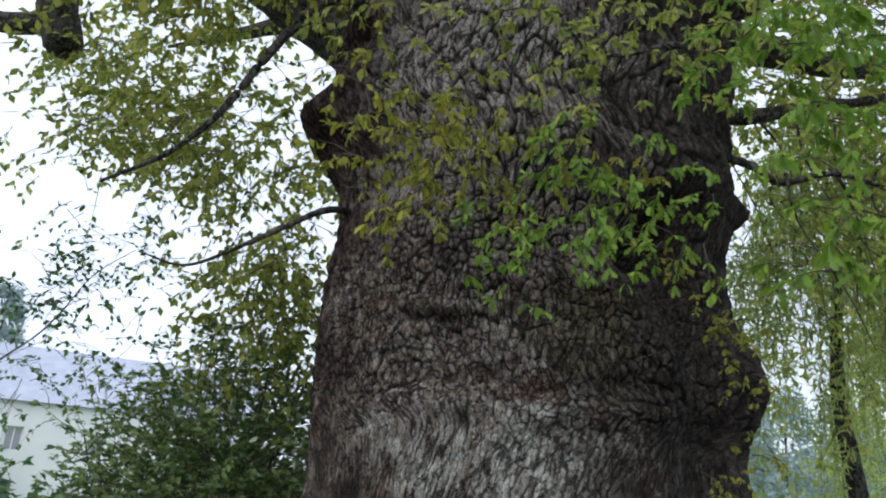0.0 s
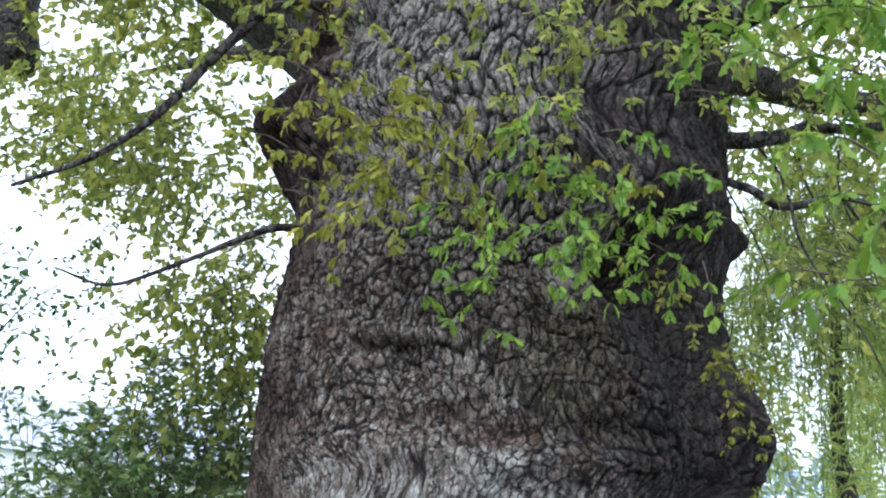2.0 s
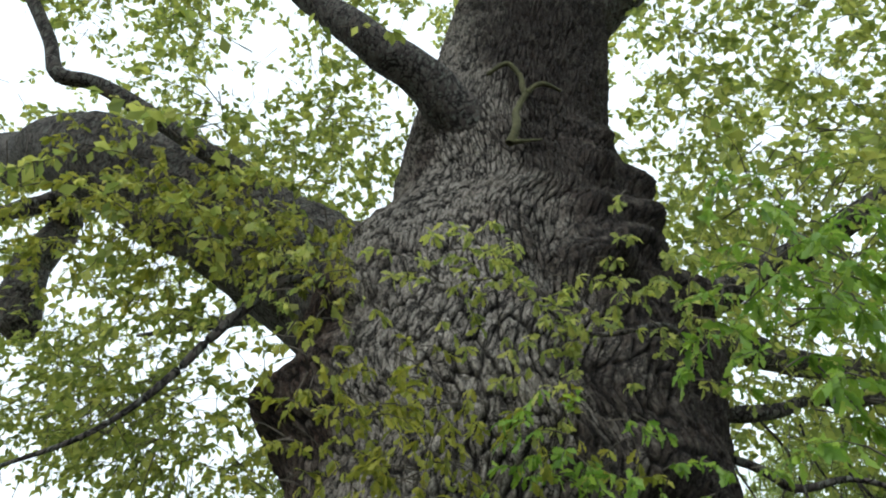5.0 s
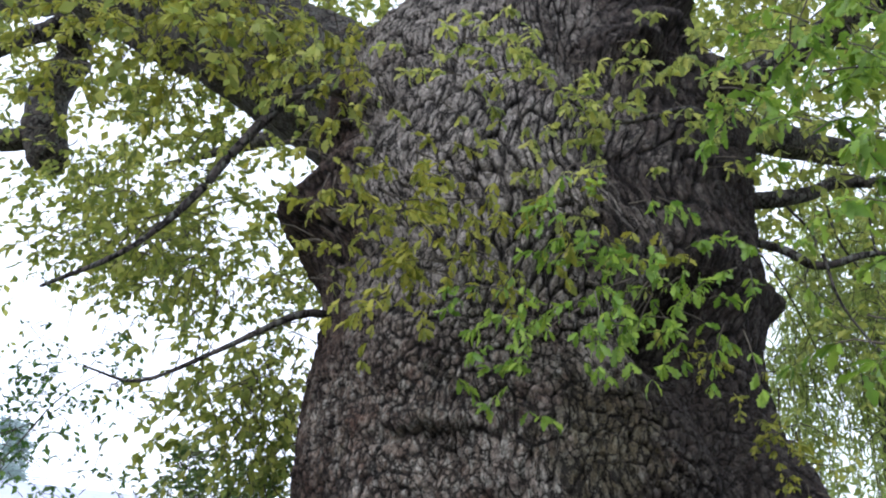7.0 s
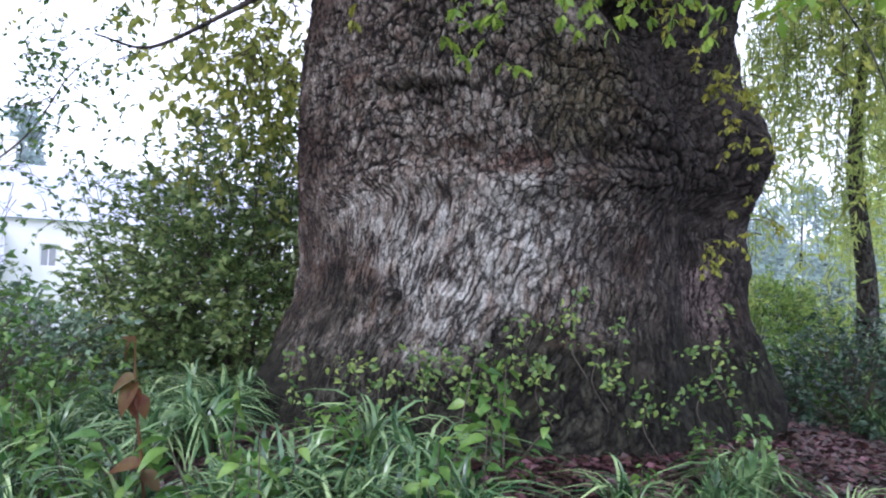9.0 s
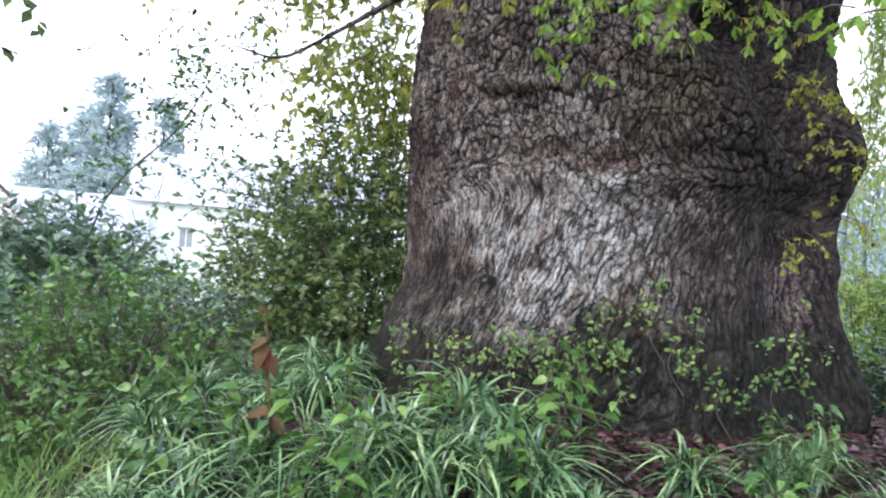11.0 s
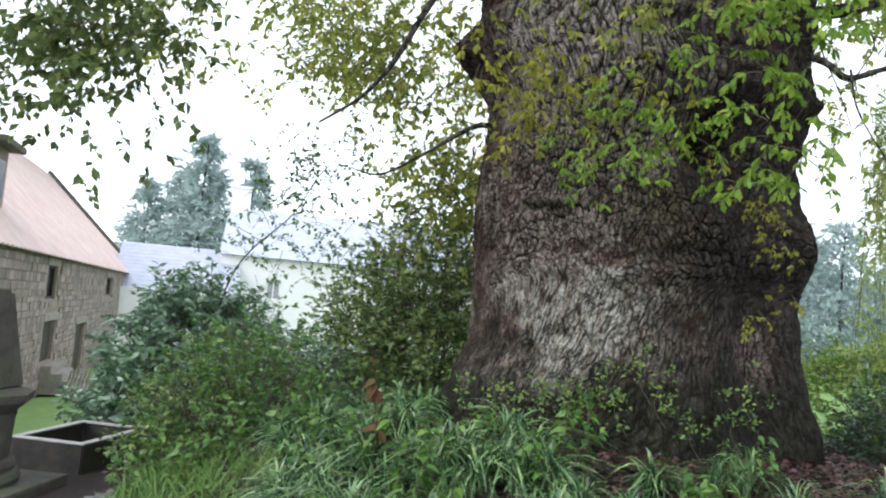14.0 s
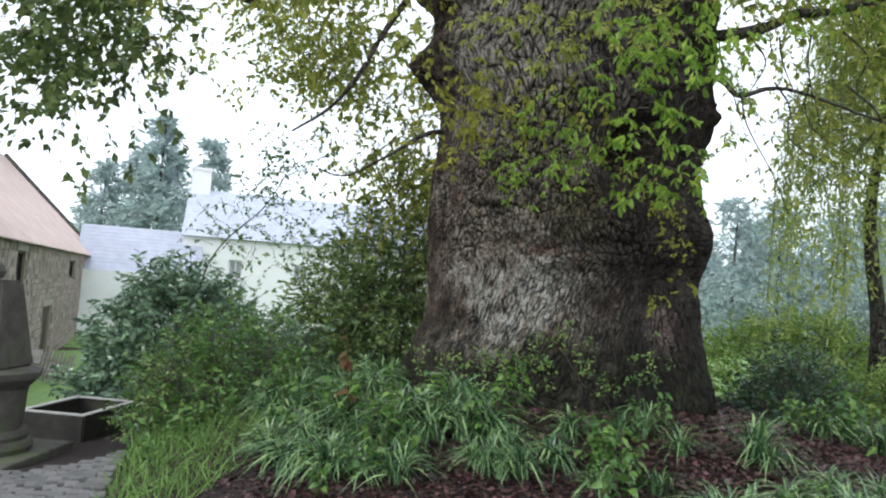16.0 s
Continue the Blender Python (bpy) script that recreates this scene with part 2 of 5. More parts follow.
    if through_light:
        tr = nt.nodes.new("ShaderNodeBsdfTranslucent")
        nt.links.new(col, tr.inputs["Color"])
        ms = nt.nodes.new("ShaderNodeMixShader")
        ms.inputs[0].default_value = through_light
        nt.links.new(bs.outputs[0], ms.inputs[1])
        nt.links.new(tr.outputs[0], ms.inputs[2])
        nt.links.new(ms.outputs[0], nt.nodes["Material Output"].inputs["Surface"])
    return ma



def bark_material(name, old, young, lichen, crack, fine=26.0, patches=True):
    """Weathered bark: grey plates, brown fissures deepened with painted shade, pale lichen, a painted-shade furrow side
    and moss at the foot.
    """
    ma = bpy.data.materials.new(name)
    ma.use_nodes = True
    nt = ma.node_tree
    N, K = nt.nodes.new, nt.links.new
    bs = nt.nodes["Principled BSDF"]
    bs.inputs["Roughness"].default_value = 0.88
    bs.inputs["Specular IOR Level"].default_value = 0.25
    co = N("ShaderNodeTexCoord").outputs["Object"]

    def noise_of(scale, detail=6, stretch=(1, 1, 1), rough=0.65):
        mp, no = N("ShaderNodeMapping"), N("ShaderNodeTexNoise")
        mp.inputs["Scale"].default_value = stretch
        K(co, mp.inputs["Vector"])
        K(mp.outputs[0], no.inputs["Vector"])
        no.inputs["Scale"].default_value, no.inputs["Detail"].default_value, no.inputs["Roughness"].default_value = scale, detail, rough
        return no

    def ranged(value, lo, hi):
        mr = N("ShaderNodeMapRange")
        mr.interpolation_type = "SMOOTHSTEP"
        mr.inputs["From Min"].default_value, mr.inputs["From Max"].default_value = lo, hi
        K(value, mr.inputs["Value"])
        return mr.outputs[0]

    def mixed(fac, a_, b_):
        mx = N("ShaderNodeMix")
        mx.data_type = "RGBA"
        K(fac, mx.inputs["Factor"])
        for key, v in (("A", a_), ("B", b_)):
            if isinstance(v, tuple):
                mx.inputs[key].default_value = (*v, 1)
            else:
                K(v, mx.inputs[key])
        return mx.outputs["Result"]

    def math_of(op, a_, b_):
        m = N("ShaderNodeMath")
        m.operation = op
        m.inputs[2].default_value = 0.0
        for i, v in enumerate((a_, b_)):
            if isinstance(v, (int, float)):
                m.inputs[i].default_value = v
            else:
                K(v, m.inputs[i])
        return m.outputs[0]

    warp = N("ShaderNodeVectorMath")
    warp.operation = "MULTIPLY_ADD"
    wn_ = noise_of(5.0, 3)
    K(wn_.outputs["Color"], warp.inputs[0])
    warp.inputs[1].default_value = (0.22, 0.22, 0.3)
    K(co, warp.inputs[2])
    mp = N("ShaderNodeMapping")
    mp.inputs["Scale"].default_value = (1, 1, 0.32)
    K(warp.outputs[0], mp.inputs["Vector"])
    vo = N("ShaderNodeTexVoronoi")
    vo.feature = "DISTANCE_TO_EDGE"
    vo.inputs["Scale"].default_value = fine
    K(mp.outputs[0], vo.inputs["Vector"])
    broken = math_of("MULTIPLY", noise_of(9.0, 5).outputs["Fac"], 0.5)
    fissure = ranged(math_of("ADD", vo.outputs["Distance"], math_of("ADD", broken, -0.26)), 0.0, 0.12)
    vc = N("ShaderNodeTexVoronoi")
    vc.inputs["Scale"].default_value = fine
    K(mp.outputs[0], vc.inputs["Vector"])
    sep = N("ShaderNodeSeparateColor")
    K(vc.outputs["Color"], sep.inputs[0])
    patchy = math_of("ADD", math_of("MULTIPLY", sep.outputs[0], 0.35), math_of("MULTIPLY", noise_of(7.0, 9).outputs["Fac"], 0.9))
    col = mixed(ranged(patchy, 0.42, 0.85), old, young)
    col = mixed(ranged(noise_of(24.0, 8, (1, 1, 0.5), 0.75).outputs["Fac"], 0.46, 0.62), col, lichen)
    if patches:
        sx = N("ShaderNodeSeparateXYZ")
        K(co, sx.inputs[0])
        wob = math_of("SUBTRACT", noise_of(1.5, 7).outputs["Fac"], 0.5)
        # pale lichen over the lower front
        off = N("ShaderNodeVectorMath")
        off.operation = "SUBTRACT"
        off.inputs[1].default_value = (0.18, 4.2, 0.98)
        K(co, off.inputs[0])
        sc = N("ShaderNodeVectorMath")
        sc.operation = "MULTIPLY"
        sc.inputs[1].default_value = (1.1, 0.8, 1.35)
        K(off.outputs[0], sc.inputs[0])
        ln = N("ShaderNodeVectorMath")
        ln.operation = "LENGTH"
        K(sc.outputs[0], ln.inputs[0])
        pale = ranged(math_of("ADD", ln.outputs["Value"], math_of("MULTIPLY", wob, -2.4)), 0.95, 0.25)
        grain = ranged(noise_of(14.0, 8, (1, 1, 0.35)).outputs["Fac"], 0.38, 0.6)
        col = mixed(math_of("MULTIPLY", pale, grain), col, (0.6, 0.59, 0.51))
        # reddish flakes
        col = mixed(math_of("MULTIPLY", ranged(noise_of(2.6, 8).outputs["Fac"], 0.52, 0.66), 0.75), col, (0.13, 0.062, 0.036))
        col = mixed(math_of("MULTIPLY", ranged(noise_of(3.4, 8, (1, 1, 0.7)).outputs["Fac"], 0.55, 0.7), 0.6), col, (0.1, 0.092, 0.04))
        # near-black brown on the right: the furrow side's shade painted into the bark
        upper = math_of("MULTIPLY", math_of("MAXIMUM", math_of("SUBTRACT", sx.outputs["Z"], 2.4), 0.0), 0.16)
        furrow_shade = ranged(math_of("ADD", math_of("ADD", sx.outputs["X"], upper), math_of("MULTIPLY", wob, 2.6)), 0.68, 1.3)
        col = mixed(math_of("MULTIPLY", furrow_shade, 0.85), col, (0.042, 0.032, 0.025))
        # dark reddish brown towards the left edge
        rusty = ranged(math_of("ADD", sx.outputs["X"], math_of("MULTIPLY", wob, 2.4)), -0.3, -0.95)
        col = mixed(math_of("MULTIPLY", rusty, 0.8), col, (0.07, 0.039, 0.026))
        # an olive mossy patch, a raw reddish scar and a bare pinkish strip at the foot
        for centre, size, tone, amount in (((0.75, 4.3, 1.9), (2.6, 0.8, 1.9), (0.12, 0.105, 0.045), 0.65), ((0.47, 4.25, 1.48), (4.5, 0.8, 9.0), (0.15, 0.055, 0.03), 0.6), ((1.59, 4.65, 0.72), (5.0, 0.8, 2.6), (0.5, 0.38, 0.34), 0.85)):
            away, grown, far_ = N("ShaderNodeVectorMath"), N("ShaderNodeVectorMath"), N("ShaderNodeVectorMath")
            away.operation, grown.operation, far_.operation = "SUBTRACT", "MULTIPLY", "LENGTH"
            away.inputs[1].default_value, grown.inputs[1].default_value = centre, size
            K(co, away.inputs[0])
            K(away.outputs[0], grown.inputs[0])
            K(grown.outputs[0], far_.inputs[0])
            edge = math_of("ADD", far_.outputs["Value"], math_of("MULTIPLY", math_of("SUBTRACT", noise_of(6.0, 7).outputs["Fac"], 0.5), 2.6))
            col = mixed(math_of("MULTIPLY", ranged(edge, 1.0, 0.35), amount), col, tone)
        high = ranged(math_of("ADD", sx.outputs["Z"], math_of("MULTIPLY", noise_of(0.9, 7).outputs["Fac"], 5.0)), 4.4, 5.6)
        front = math_of("MULTIPLY", math_of("SUBTRACT", 1.0, furrow_shade), math_of("SUBTRACT", 1.0, rusty))
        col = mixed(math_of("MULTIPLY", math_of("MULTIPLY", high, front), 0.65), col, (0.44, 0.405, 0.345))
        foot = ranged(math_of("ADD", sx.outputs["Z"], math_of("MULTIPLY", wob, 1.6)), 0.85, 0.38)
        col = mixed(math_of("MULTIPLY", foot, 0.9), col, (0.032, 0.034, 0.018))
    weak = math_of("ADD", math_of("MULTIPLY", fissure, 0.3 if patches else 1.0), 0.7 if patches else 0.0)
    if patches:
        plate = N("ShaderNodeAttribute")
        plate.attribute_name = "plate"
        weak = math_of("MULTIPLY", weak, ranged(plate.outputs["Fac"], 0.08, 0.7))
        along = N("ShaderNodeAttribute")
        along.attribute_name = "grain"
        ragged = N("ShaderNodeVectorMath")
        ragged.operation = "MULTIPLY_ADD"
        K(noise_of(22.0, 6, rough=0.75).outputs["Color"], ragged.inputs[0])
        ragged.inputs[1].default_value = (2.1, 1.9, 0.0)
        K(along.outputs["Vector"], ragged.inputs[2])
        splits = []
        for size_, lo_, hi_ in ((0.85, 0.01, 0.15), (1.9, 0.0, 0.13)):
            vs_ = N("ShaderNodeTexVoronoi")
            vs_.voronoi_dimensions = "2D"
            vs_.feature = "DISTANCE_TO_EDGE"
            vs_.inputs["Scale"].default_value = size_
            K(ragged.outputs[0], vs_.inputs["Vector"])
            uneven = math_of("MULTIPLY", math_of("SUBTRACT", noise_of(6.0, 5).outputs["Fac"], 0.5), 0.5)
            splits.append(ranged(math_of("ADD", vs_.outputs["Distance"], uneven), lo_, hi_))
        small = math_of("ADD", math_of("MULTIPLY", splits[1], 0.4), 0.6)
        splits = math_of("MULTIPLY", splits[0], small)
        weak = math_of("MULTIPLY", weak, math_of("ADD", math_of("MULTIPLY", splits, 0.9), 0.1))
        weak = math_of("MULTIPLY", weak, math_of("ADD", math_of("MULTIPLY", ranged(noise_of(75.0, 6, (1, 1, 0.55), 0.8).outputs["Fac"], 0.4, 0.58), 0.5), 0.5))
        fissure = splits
    # cracks: fissure brown taken near black, with crevice shade in the colour
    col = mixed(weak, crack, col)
    K(col, bs.inputs["Base Color"])
    bp, bp2 = N("ShaderNodeBump"), N("ShaderNodeBump")
    bp.inputs["Strength"].default_value, bp.inputs["Distance"].default_value = 0.85, 0.014
    bp2.inputs["Strength"].default_value, bp2.inputs["Distance"].default_value = 0.6, 0.012
    K(fissure, bp.inputs["Height"])
    K(noise_of(60.0, 8).outputs["Fac"], bp2.inputs["Height"])
    K(bp.outputs[0], bp2.inputs["Normal"])
    K(bp2.outputs[0], bs.inputs["Normal"])
    return ma


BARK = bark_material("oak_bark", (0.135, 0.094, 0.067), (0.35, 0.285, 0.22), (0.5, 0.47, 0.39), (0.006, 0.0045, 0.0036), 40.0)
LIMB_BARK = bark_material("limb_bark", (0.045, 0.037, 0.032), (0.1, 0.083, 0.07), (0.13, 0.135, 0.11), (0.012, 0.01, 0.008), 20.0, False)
TWIG_BARK = material("twig_bark", (0.06, 0.05, 0.04), (0.12, 0.1, 0.07), 20.0, 0.85, 0.2, 80)
OAK_GREEN = material("oak_leaf_fresh", (0.29, 0.35, 0.06), (0.43, 0.46, 0.12), 3.0, 0.5, 0.0, through_light=0.62, island=0.4)
# darkened leaf copy: the bough's shade against the sky is in its colour
OAK_SHADED = material("oak_leaf_shaded", (0.13, 0.19, 0.06), (0.2, 0.27, 0.09), 3.0, 0.5, 0.0, through_light=0.4, island=0.4)
OAK_BRIGHT = material("oak_leaf_bright", (0.18, 0.32, 0.03), (0.29, 0.42, 0.06), 3.0, 0.4, 0.0, through_light=0.5, island=0.3)
OAK_YELLOW = material("oak_leaf_olive", (0.27, 0.29, 0.035), (0.4, 0.41, 0.06), 3.0, 0.5, 0.0, through_light=0.5, island=0.35)
RHODO = material("rhododendron_leaf", (0.1, 0.19, 0.1), (0.26, 0.37, 0.24), 2.5, 0.22, 0.0, through_light=0.15, island=0.4, spec=0.6)
HOLLY = material("shrub_leaf", (0.1, 0.18, 0.055), (0.3, 0.4, 0.14), 2.0, 0.22, 0.0, through_light=0.42, island=0.5, spec=0.6)
PALE_LEAF = material("pale_glossy_leaf", (0.16, 0.23, 0.18), (0.36, 0.43, 0.37), 3.0, 0.2, 0.0, through_light=0.15, island=0.5, spec=0.7)
DARK_LEAF = material("dark_shrub_leaf", (0.025, 0.06, 0.03), (0.07, 0.13, 0.07), 3.0, 0.3, 0.0, through_light=0.15, island=0.5)
HERB = material("herb_leaf", (0.06, 0.15, 0.03), (0.17, 0.31, 0.07), 9.0, 0.22, 0.5, 45, through_light=0.35, island=0.4, spec=0.6)
GRASS = material("strap_leaf", (0.035, 0.1, 0.035), (0.24, 0.38, 0.16), 6.0, 0.2, 0.0, through_light=0.15, island=0.75, spec=0.7)
WILLOW = material("willow_leaf", (0.36, 0.45, 0.1), (0.5, 0.56, 0.2), 3.0, 0.5, 0.0, through_light=0.7, island=0.3)
# needles paled and blued: distance haze put into the colour
HAZE_NEEDLES = material("haze_pale_needles", (0.37, 0.46, 0.44), (0.51, 0.59, 0.58), 3.0, 0.7, 0.0, through_light=0.55, island=0.35)
SHRUB_BACK = material("meadow_shrub_leaf", (0.22, 0.34, 0.075), (0.34, 0.46, 0.12), 3.0, 0.5, 0.0, through_light=0.35, island=0.4)
RED_LEAF = material("red_young_leaf", (0.1, 0.03, 0.018), (0.15, 0.12, 0.03), 12.0, 0.5, 0.0, through_light=0.4, island=0.4)
LITTER = material("dead_leaf", (0.025, 0.012, 0.011), (0.1, 0.049, 0.041), 5.0, 0.45, 0.0, island=0.75, spec=0.5)
SOIL = material("leaf_mould_soil", (0.014, 0.009, 0.008), (0.036, 0.022, 0.018), 9.0, 0.95, 0.6, 40, stain=(0.05, 0.08, 0.025), stain_scale=0.8, stain_at=0.56)
STONE = material("granite", (0.2, 0.18, 0.15), (0.34, 0.31, 0.27), 6.0, 0.9, 0.5, 50, stain=(0.13, 0.15, 0.08), stain_scale=2.0, stain_at=0.58)
STONE_DARK = material("mossy_granite", (0.065, 0.058, 0.05), (0.13, 0.118, 0.1), 6.0, 0.9, 0.5, 50, stain=(0.1, 0.12, 0.06), stain_scale=2.5, stain_at=0.52)
WET_STONE = material("dark_damp_granite", (0.022, 0.02, 0.017), (0.06, 0.054, 0.045), 5.0, 0.7, 0.5, 50, stain=(0.05, 0.06, 0.025), stain_scale=2.5, stain_at=0.55)
WALL_STONE = material("rubble_stone", (0.2, 0.165, 0.14), (0.31, 0.265, 0.225), 3.0, 0.9, 0.4, 30, island=0.3)
MORTAR = material("lime_mortar", (0.22, 0.18, 0.145), (0.31, 0.26, 0.21), 4.0, 0.95, 0.4, 30)
RUST_ROOF = material("rusty_corrugated_iron", (0.5, 0.35, 0.3), (0.63, 0.51, 0.46), 1.5, 0.6, 0.1, 20, stain=(0.5, 0.42, 0.38), stain_scale=0.5)
# slate paled to lavender: haze and sky sheen are in the base colour
HAZE_SLATE = material("slate", (0.38, 0.4, 0.47), (0.5, 0.52, 0.6), 2.0, 0.35, 0.15, 25, island=0.2)
WHITEWASH = material("white_render", (0.84, 0.84, 0.84), (0.9, 0.9, 0.9), 1.5, 0.85, 0.15, 30)
# near-black wood: the barn's unlit inside is put into door and frame colour
UNLIT_WOOD = material("interior_dark_wood", (0.022, 0.018, 0.016), (0.05, 0.04, 0.033), 6.0, 0.7, 0.3, 30)
PALE_WOOD = material("grey_weathered_wood", (0.3, 0.28, 0.25), (0.42, 0.4, 0.36), 6.0, 0.8, 0.3, 30)
# even pale grey for the farmhouse panes
PALE_GLASS = material("pale_window_glass", (0.3, 0.31, 0.33), (0.4, 0.41, 0.43), 2.0, 0.08, 0.0, spec=0.8)
# near black and dull, painted as the dark inside behind the panes
GLASS_DARK = material("window_glass", (0.02, 0.022, 0.025), (0.04, 0.042, 0.045), 2.0, 0.25, 0.0, spec=0.3)


# ---- ground ----
def ground_z(x, y):
    x, y = np.asarray(x, float), np.asarray(y, float)
    d = np.hypot((x - 0.6), (y - 5.75))
    z = -0.65 * smooth(1.4, 5.2, d)
    z = z - 0.16 * np.maximum(0, -x - 2.2) * smooth(-40, -6, x) - 2.6 * smooth(-12, -40, x) * 0.4
    z = z + 0.05 * fbm(x * 0.8, y * 0.8, x * 0, 3, 5) * smooth(0, 2, d)
    return z


def sheet(name, xs, ys, z_of, mat, label, category, kind="structure"):
    gx, gy = np.meshgrid(xs, ys, indexing="ij")
    v = np.stack([gx, gy, z_of(gx, gy)], -1).reshape(-1, 3)
    n, m = len(xs), len(ys)
    i, j = np.meshgrid(np.arange(n - 1), np.arange(m - 1), indexing="ij")
    q = np.stack([i * m + j, (i + 1) * m + j, (i + 1) * m + j + 1, i * m + j + 1], -1).reshape(-1, 4)
    return tagged(part(name, np_mesh(name, v, q), mat), label, category, kind=kind)


def graded(lo, hi, near_lo, near_hi, fine, n_out):
    a = near_lo - (near_lo - lo) * np.linspace(1, 0, n_out, endpoint=False) ** 2.5
    b = np.arange(near_lo, near_hi, fine)
    c = near_hi + (hi - near_hi) * np.linspace(0, 1, n_out) ** 2.5
    return np.concatenate([a, b, c])


sheet("ground", graded(-700, 700, -8, 6, 0.1, 40), graded(-500, 900, -3, 10, 0.1, 40), ground_z, SOIL,
      "dark woodland soil under the old oak, sloping away", "ground")

# ---- the oak's trunk ----
CX, CY = 0.55, 5.75
# outline of the bole: half-width to either side of the middle, and the front, by height
Z_KEYS = [-0.6, -0.2, 0.0, 0.44, 0.7, 0.96, 1.2, 1.5, 1.83, 2.2, 2.5, 2.77, 3.02, 3.25, 3.45, 3.6, 3.8, 4.0, 4.3, 4.7, 5.1, 5.45, 5.75, 6.17, 6.55, 7.2, 8.4, 9.5]
LEFT_X = [-1.7, -1.36, -1.17, -1.1, -0.99, -0.99, -1.0, -1.03, -1.06, -1.01, -0.98, -0.93, -0.95, -1.05, -1.2, -1.24, -1.16, -1.1, -1.18, -1.18, -1.06, -0.72, -0.6, -0.64, -0.6, -0.5, -0.35, -0.2]
RIGHT_X = [2.6, 2.3, 2.2, 2.11, 2.06, 2.04, 2.02, 2.08, 2.1, 1.98, 1.95, 2.0, 2.08, 2.06, 2.03, 2.06, 2.07, 2.05, 2.02, 1.98, 1.88, 1.84, 1.7, 1.56, 1.46, 1.43, 1.5, 1.55]
FRONT_Y = [3.75, 3.95, 4.05, 4.14, 4.2, 4.24, 4.27, 4.31, 4.33, 4.33, 4.32, 4.3, 4.3, 4.3, 4.32, 4.34, 4.36, 4.4, 4.45, 4.55, 4.7, 4.8, 4.87, 4.92, 4.96, 5.0, 5.1, 5.2]


def grain(s, z):
    """The bark's own coordinates, one unit to a plate: across and along its grain."""
    # plates are long low down and high up, squarer in between
    tall = 0.062 + 0.095 * smooth(1.45, 1.1, z) + 0.085 * smooth(2.3, 3.0, z)
    hs = np.arange(-1.0, 10.0, 0.01)
    along = np.interp(z, hs, np.cumsum(0.01 / (0.062 + 0.095 * smooth(1.45, 1.1, hs) + 0.085 * smooth(2.3, 3.0, hs))))
    lean = 0.32 * np.minimum(z - 1.4, 0) * smooth(0.75, -0.25, s) - 0.3 * np.minimum(z - 1.4, 0) * smooth(-0.6, -1.4, s)
    lean = lean - 0.45 * np.exp(-((z - 1.62) / 0.22) ** 2) * np.exp(-((s - 0.5) / 0.45) ** 2) * (z - 1.4)
    round_knot = np.exp(-((s + 0.48) / 0.3) ** 2 - ((z - 1.85) / 0.28) ** 2)
    u = s - lean + 0.1 * fbm(s * 1.5, z * 1.2, z * 0, 3, 11) + 0.032 * fbm(s * 6, z * 5, z * 0, 3, 14)
    v = along + (0.16 * fbm(s * 1.4, z * 1.4, z * 0 + 3, 3, 12) + 0.045 * fbm(s * 7, z * 6, z * 0 + 5, 3, 16)) / tall
    v = v + round_knot * 1.6 * np.abs(s + 0.48) / 0.3
    return u / (0.042 - 0.008 * smooth(1.45, 1.2, z)), v


def bark_relief(s, z):
    """Depth of the bark's plates and cracks along the girth s and the height z, in metres."""
    u, v = grain(s, z)
    low, high = smooth(1.45, 1.15, z), smooth(2.3, 3.0, z)
    f1, f2, who = cells(u, v, 3)
    g1, g2, who2 = cells(u * 0.5 + 7.3, v * 0.55 + 1.7, 8)
    h1, h2, _ = cells(u * 2.1 + 3.1, v * 1.7 + 4.4, 17)
    wide = 0.1 + 0.34 * smooth(-0.4, 0.5, fbm(s * 2.2, z * 1.9, z * 0, 3, 21)) * (1 - 0.4 * low)
    crack = smooth(0.0, 1.0, (f2 - f1) / wide)
    major = np.maximum(smooth(0.0, 1.0, (g2 - g1) / (0.1 + 0.5 * wide)), 0.75 * low)
    fine = smooth(0.0, 0.3, h2 - h1)
    # long ribs low down, and torn upright plates high up
    wander = 1.1 * fbm(s * 8, z * 4, z * 0, 3, 39)
    rib = smooth(0.0, 0.7, 1 - np.abs(2 * ((u * 0.8 + wander) % 1) - 1))
    torn = smooth(0.0, 0.5, 1 - np.abs(2 * ((u * 0.6 + 0.7 * fbm(s * 3, z * 2.5, z * 0, 2, 37)) % 1) - 1))
    crack = crack * (1 - low) + low * (0.4 + 0.6 * rib) * smooth(0.0, 0.3, f2 - f1)
    crack = crack * (1 - 0.6 * high) + 0.6 * high * np.minimum(torn, 0.35 + 0.65 * crack)
    coarse = 0.75 + 0.6 * smooth(-0.3, 0.4, fbm(s * 0.9, z * 0.7, z * 0, 3, 23)) + 0.35 * high - 0.3 * low
    depth = (0.012 * crack + 0.022 * major + 0.003 * fine + 0.008 * (who - 0.5) * crack + 0.018 * (who2 - 0.5)) * coarse
    depth = depth + 0.007 * fbm(s * 16, z * 12, z * 0, 3, 31)
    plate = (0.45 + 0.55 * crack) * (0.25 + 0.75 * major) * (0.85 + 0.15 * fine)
    return depth, plate, u, v


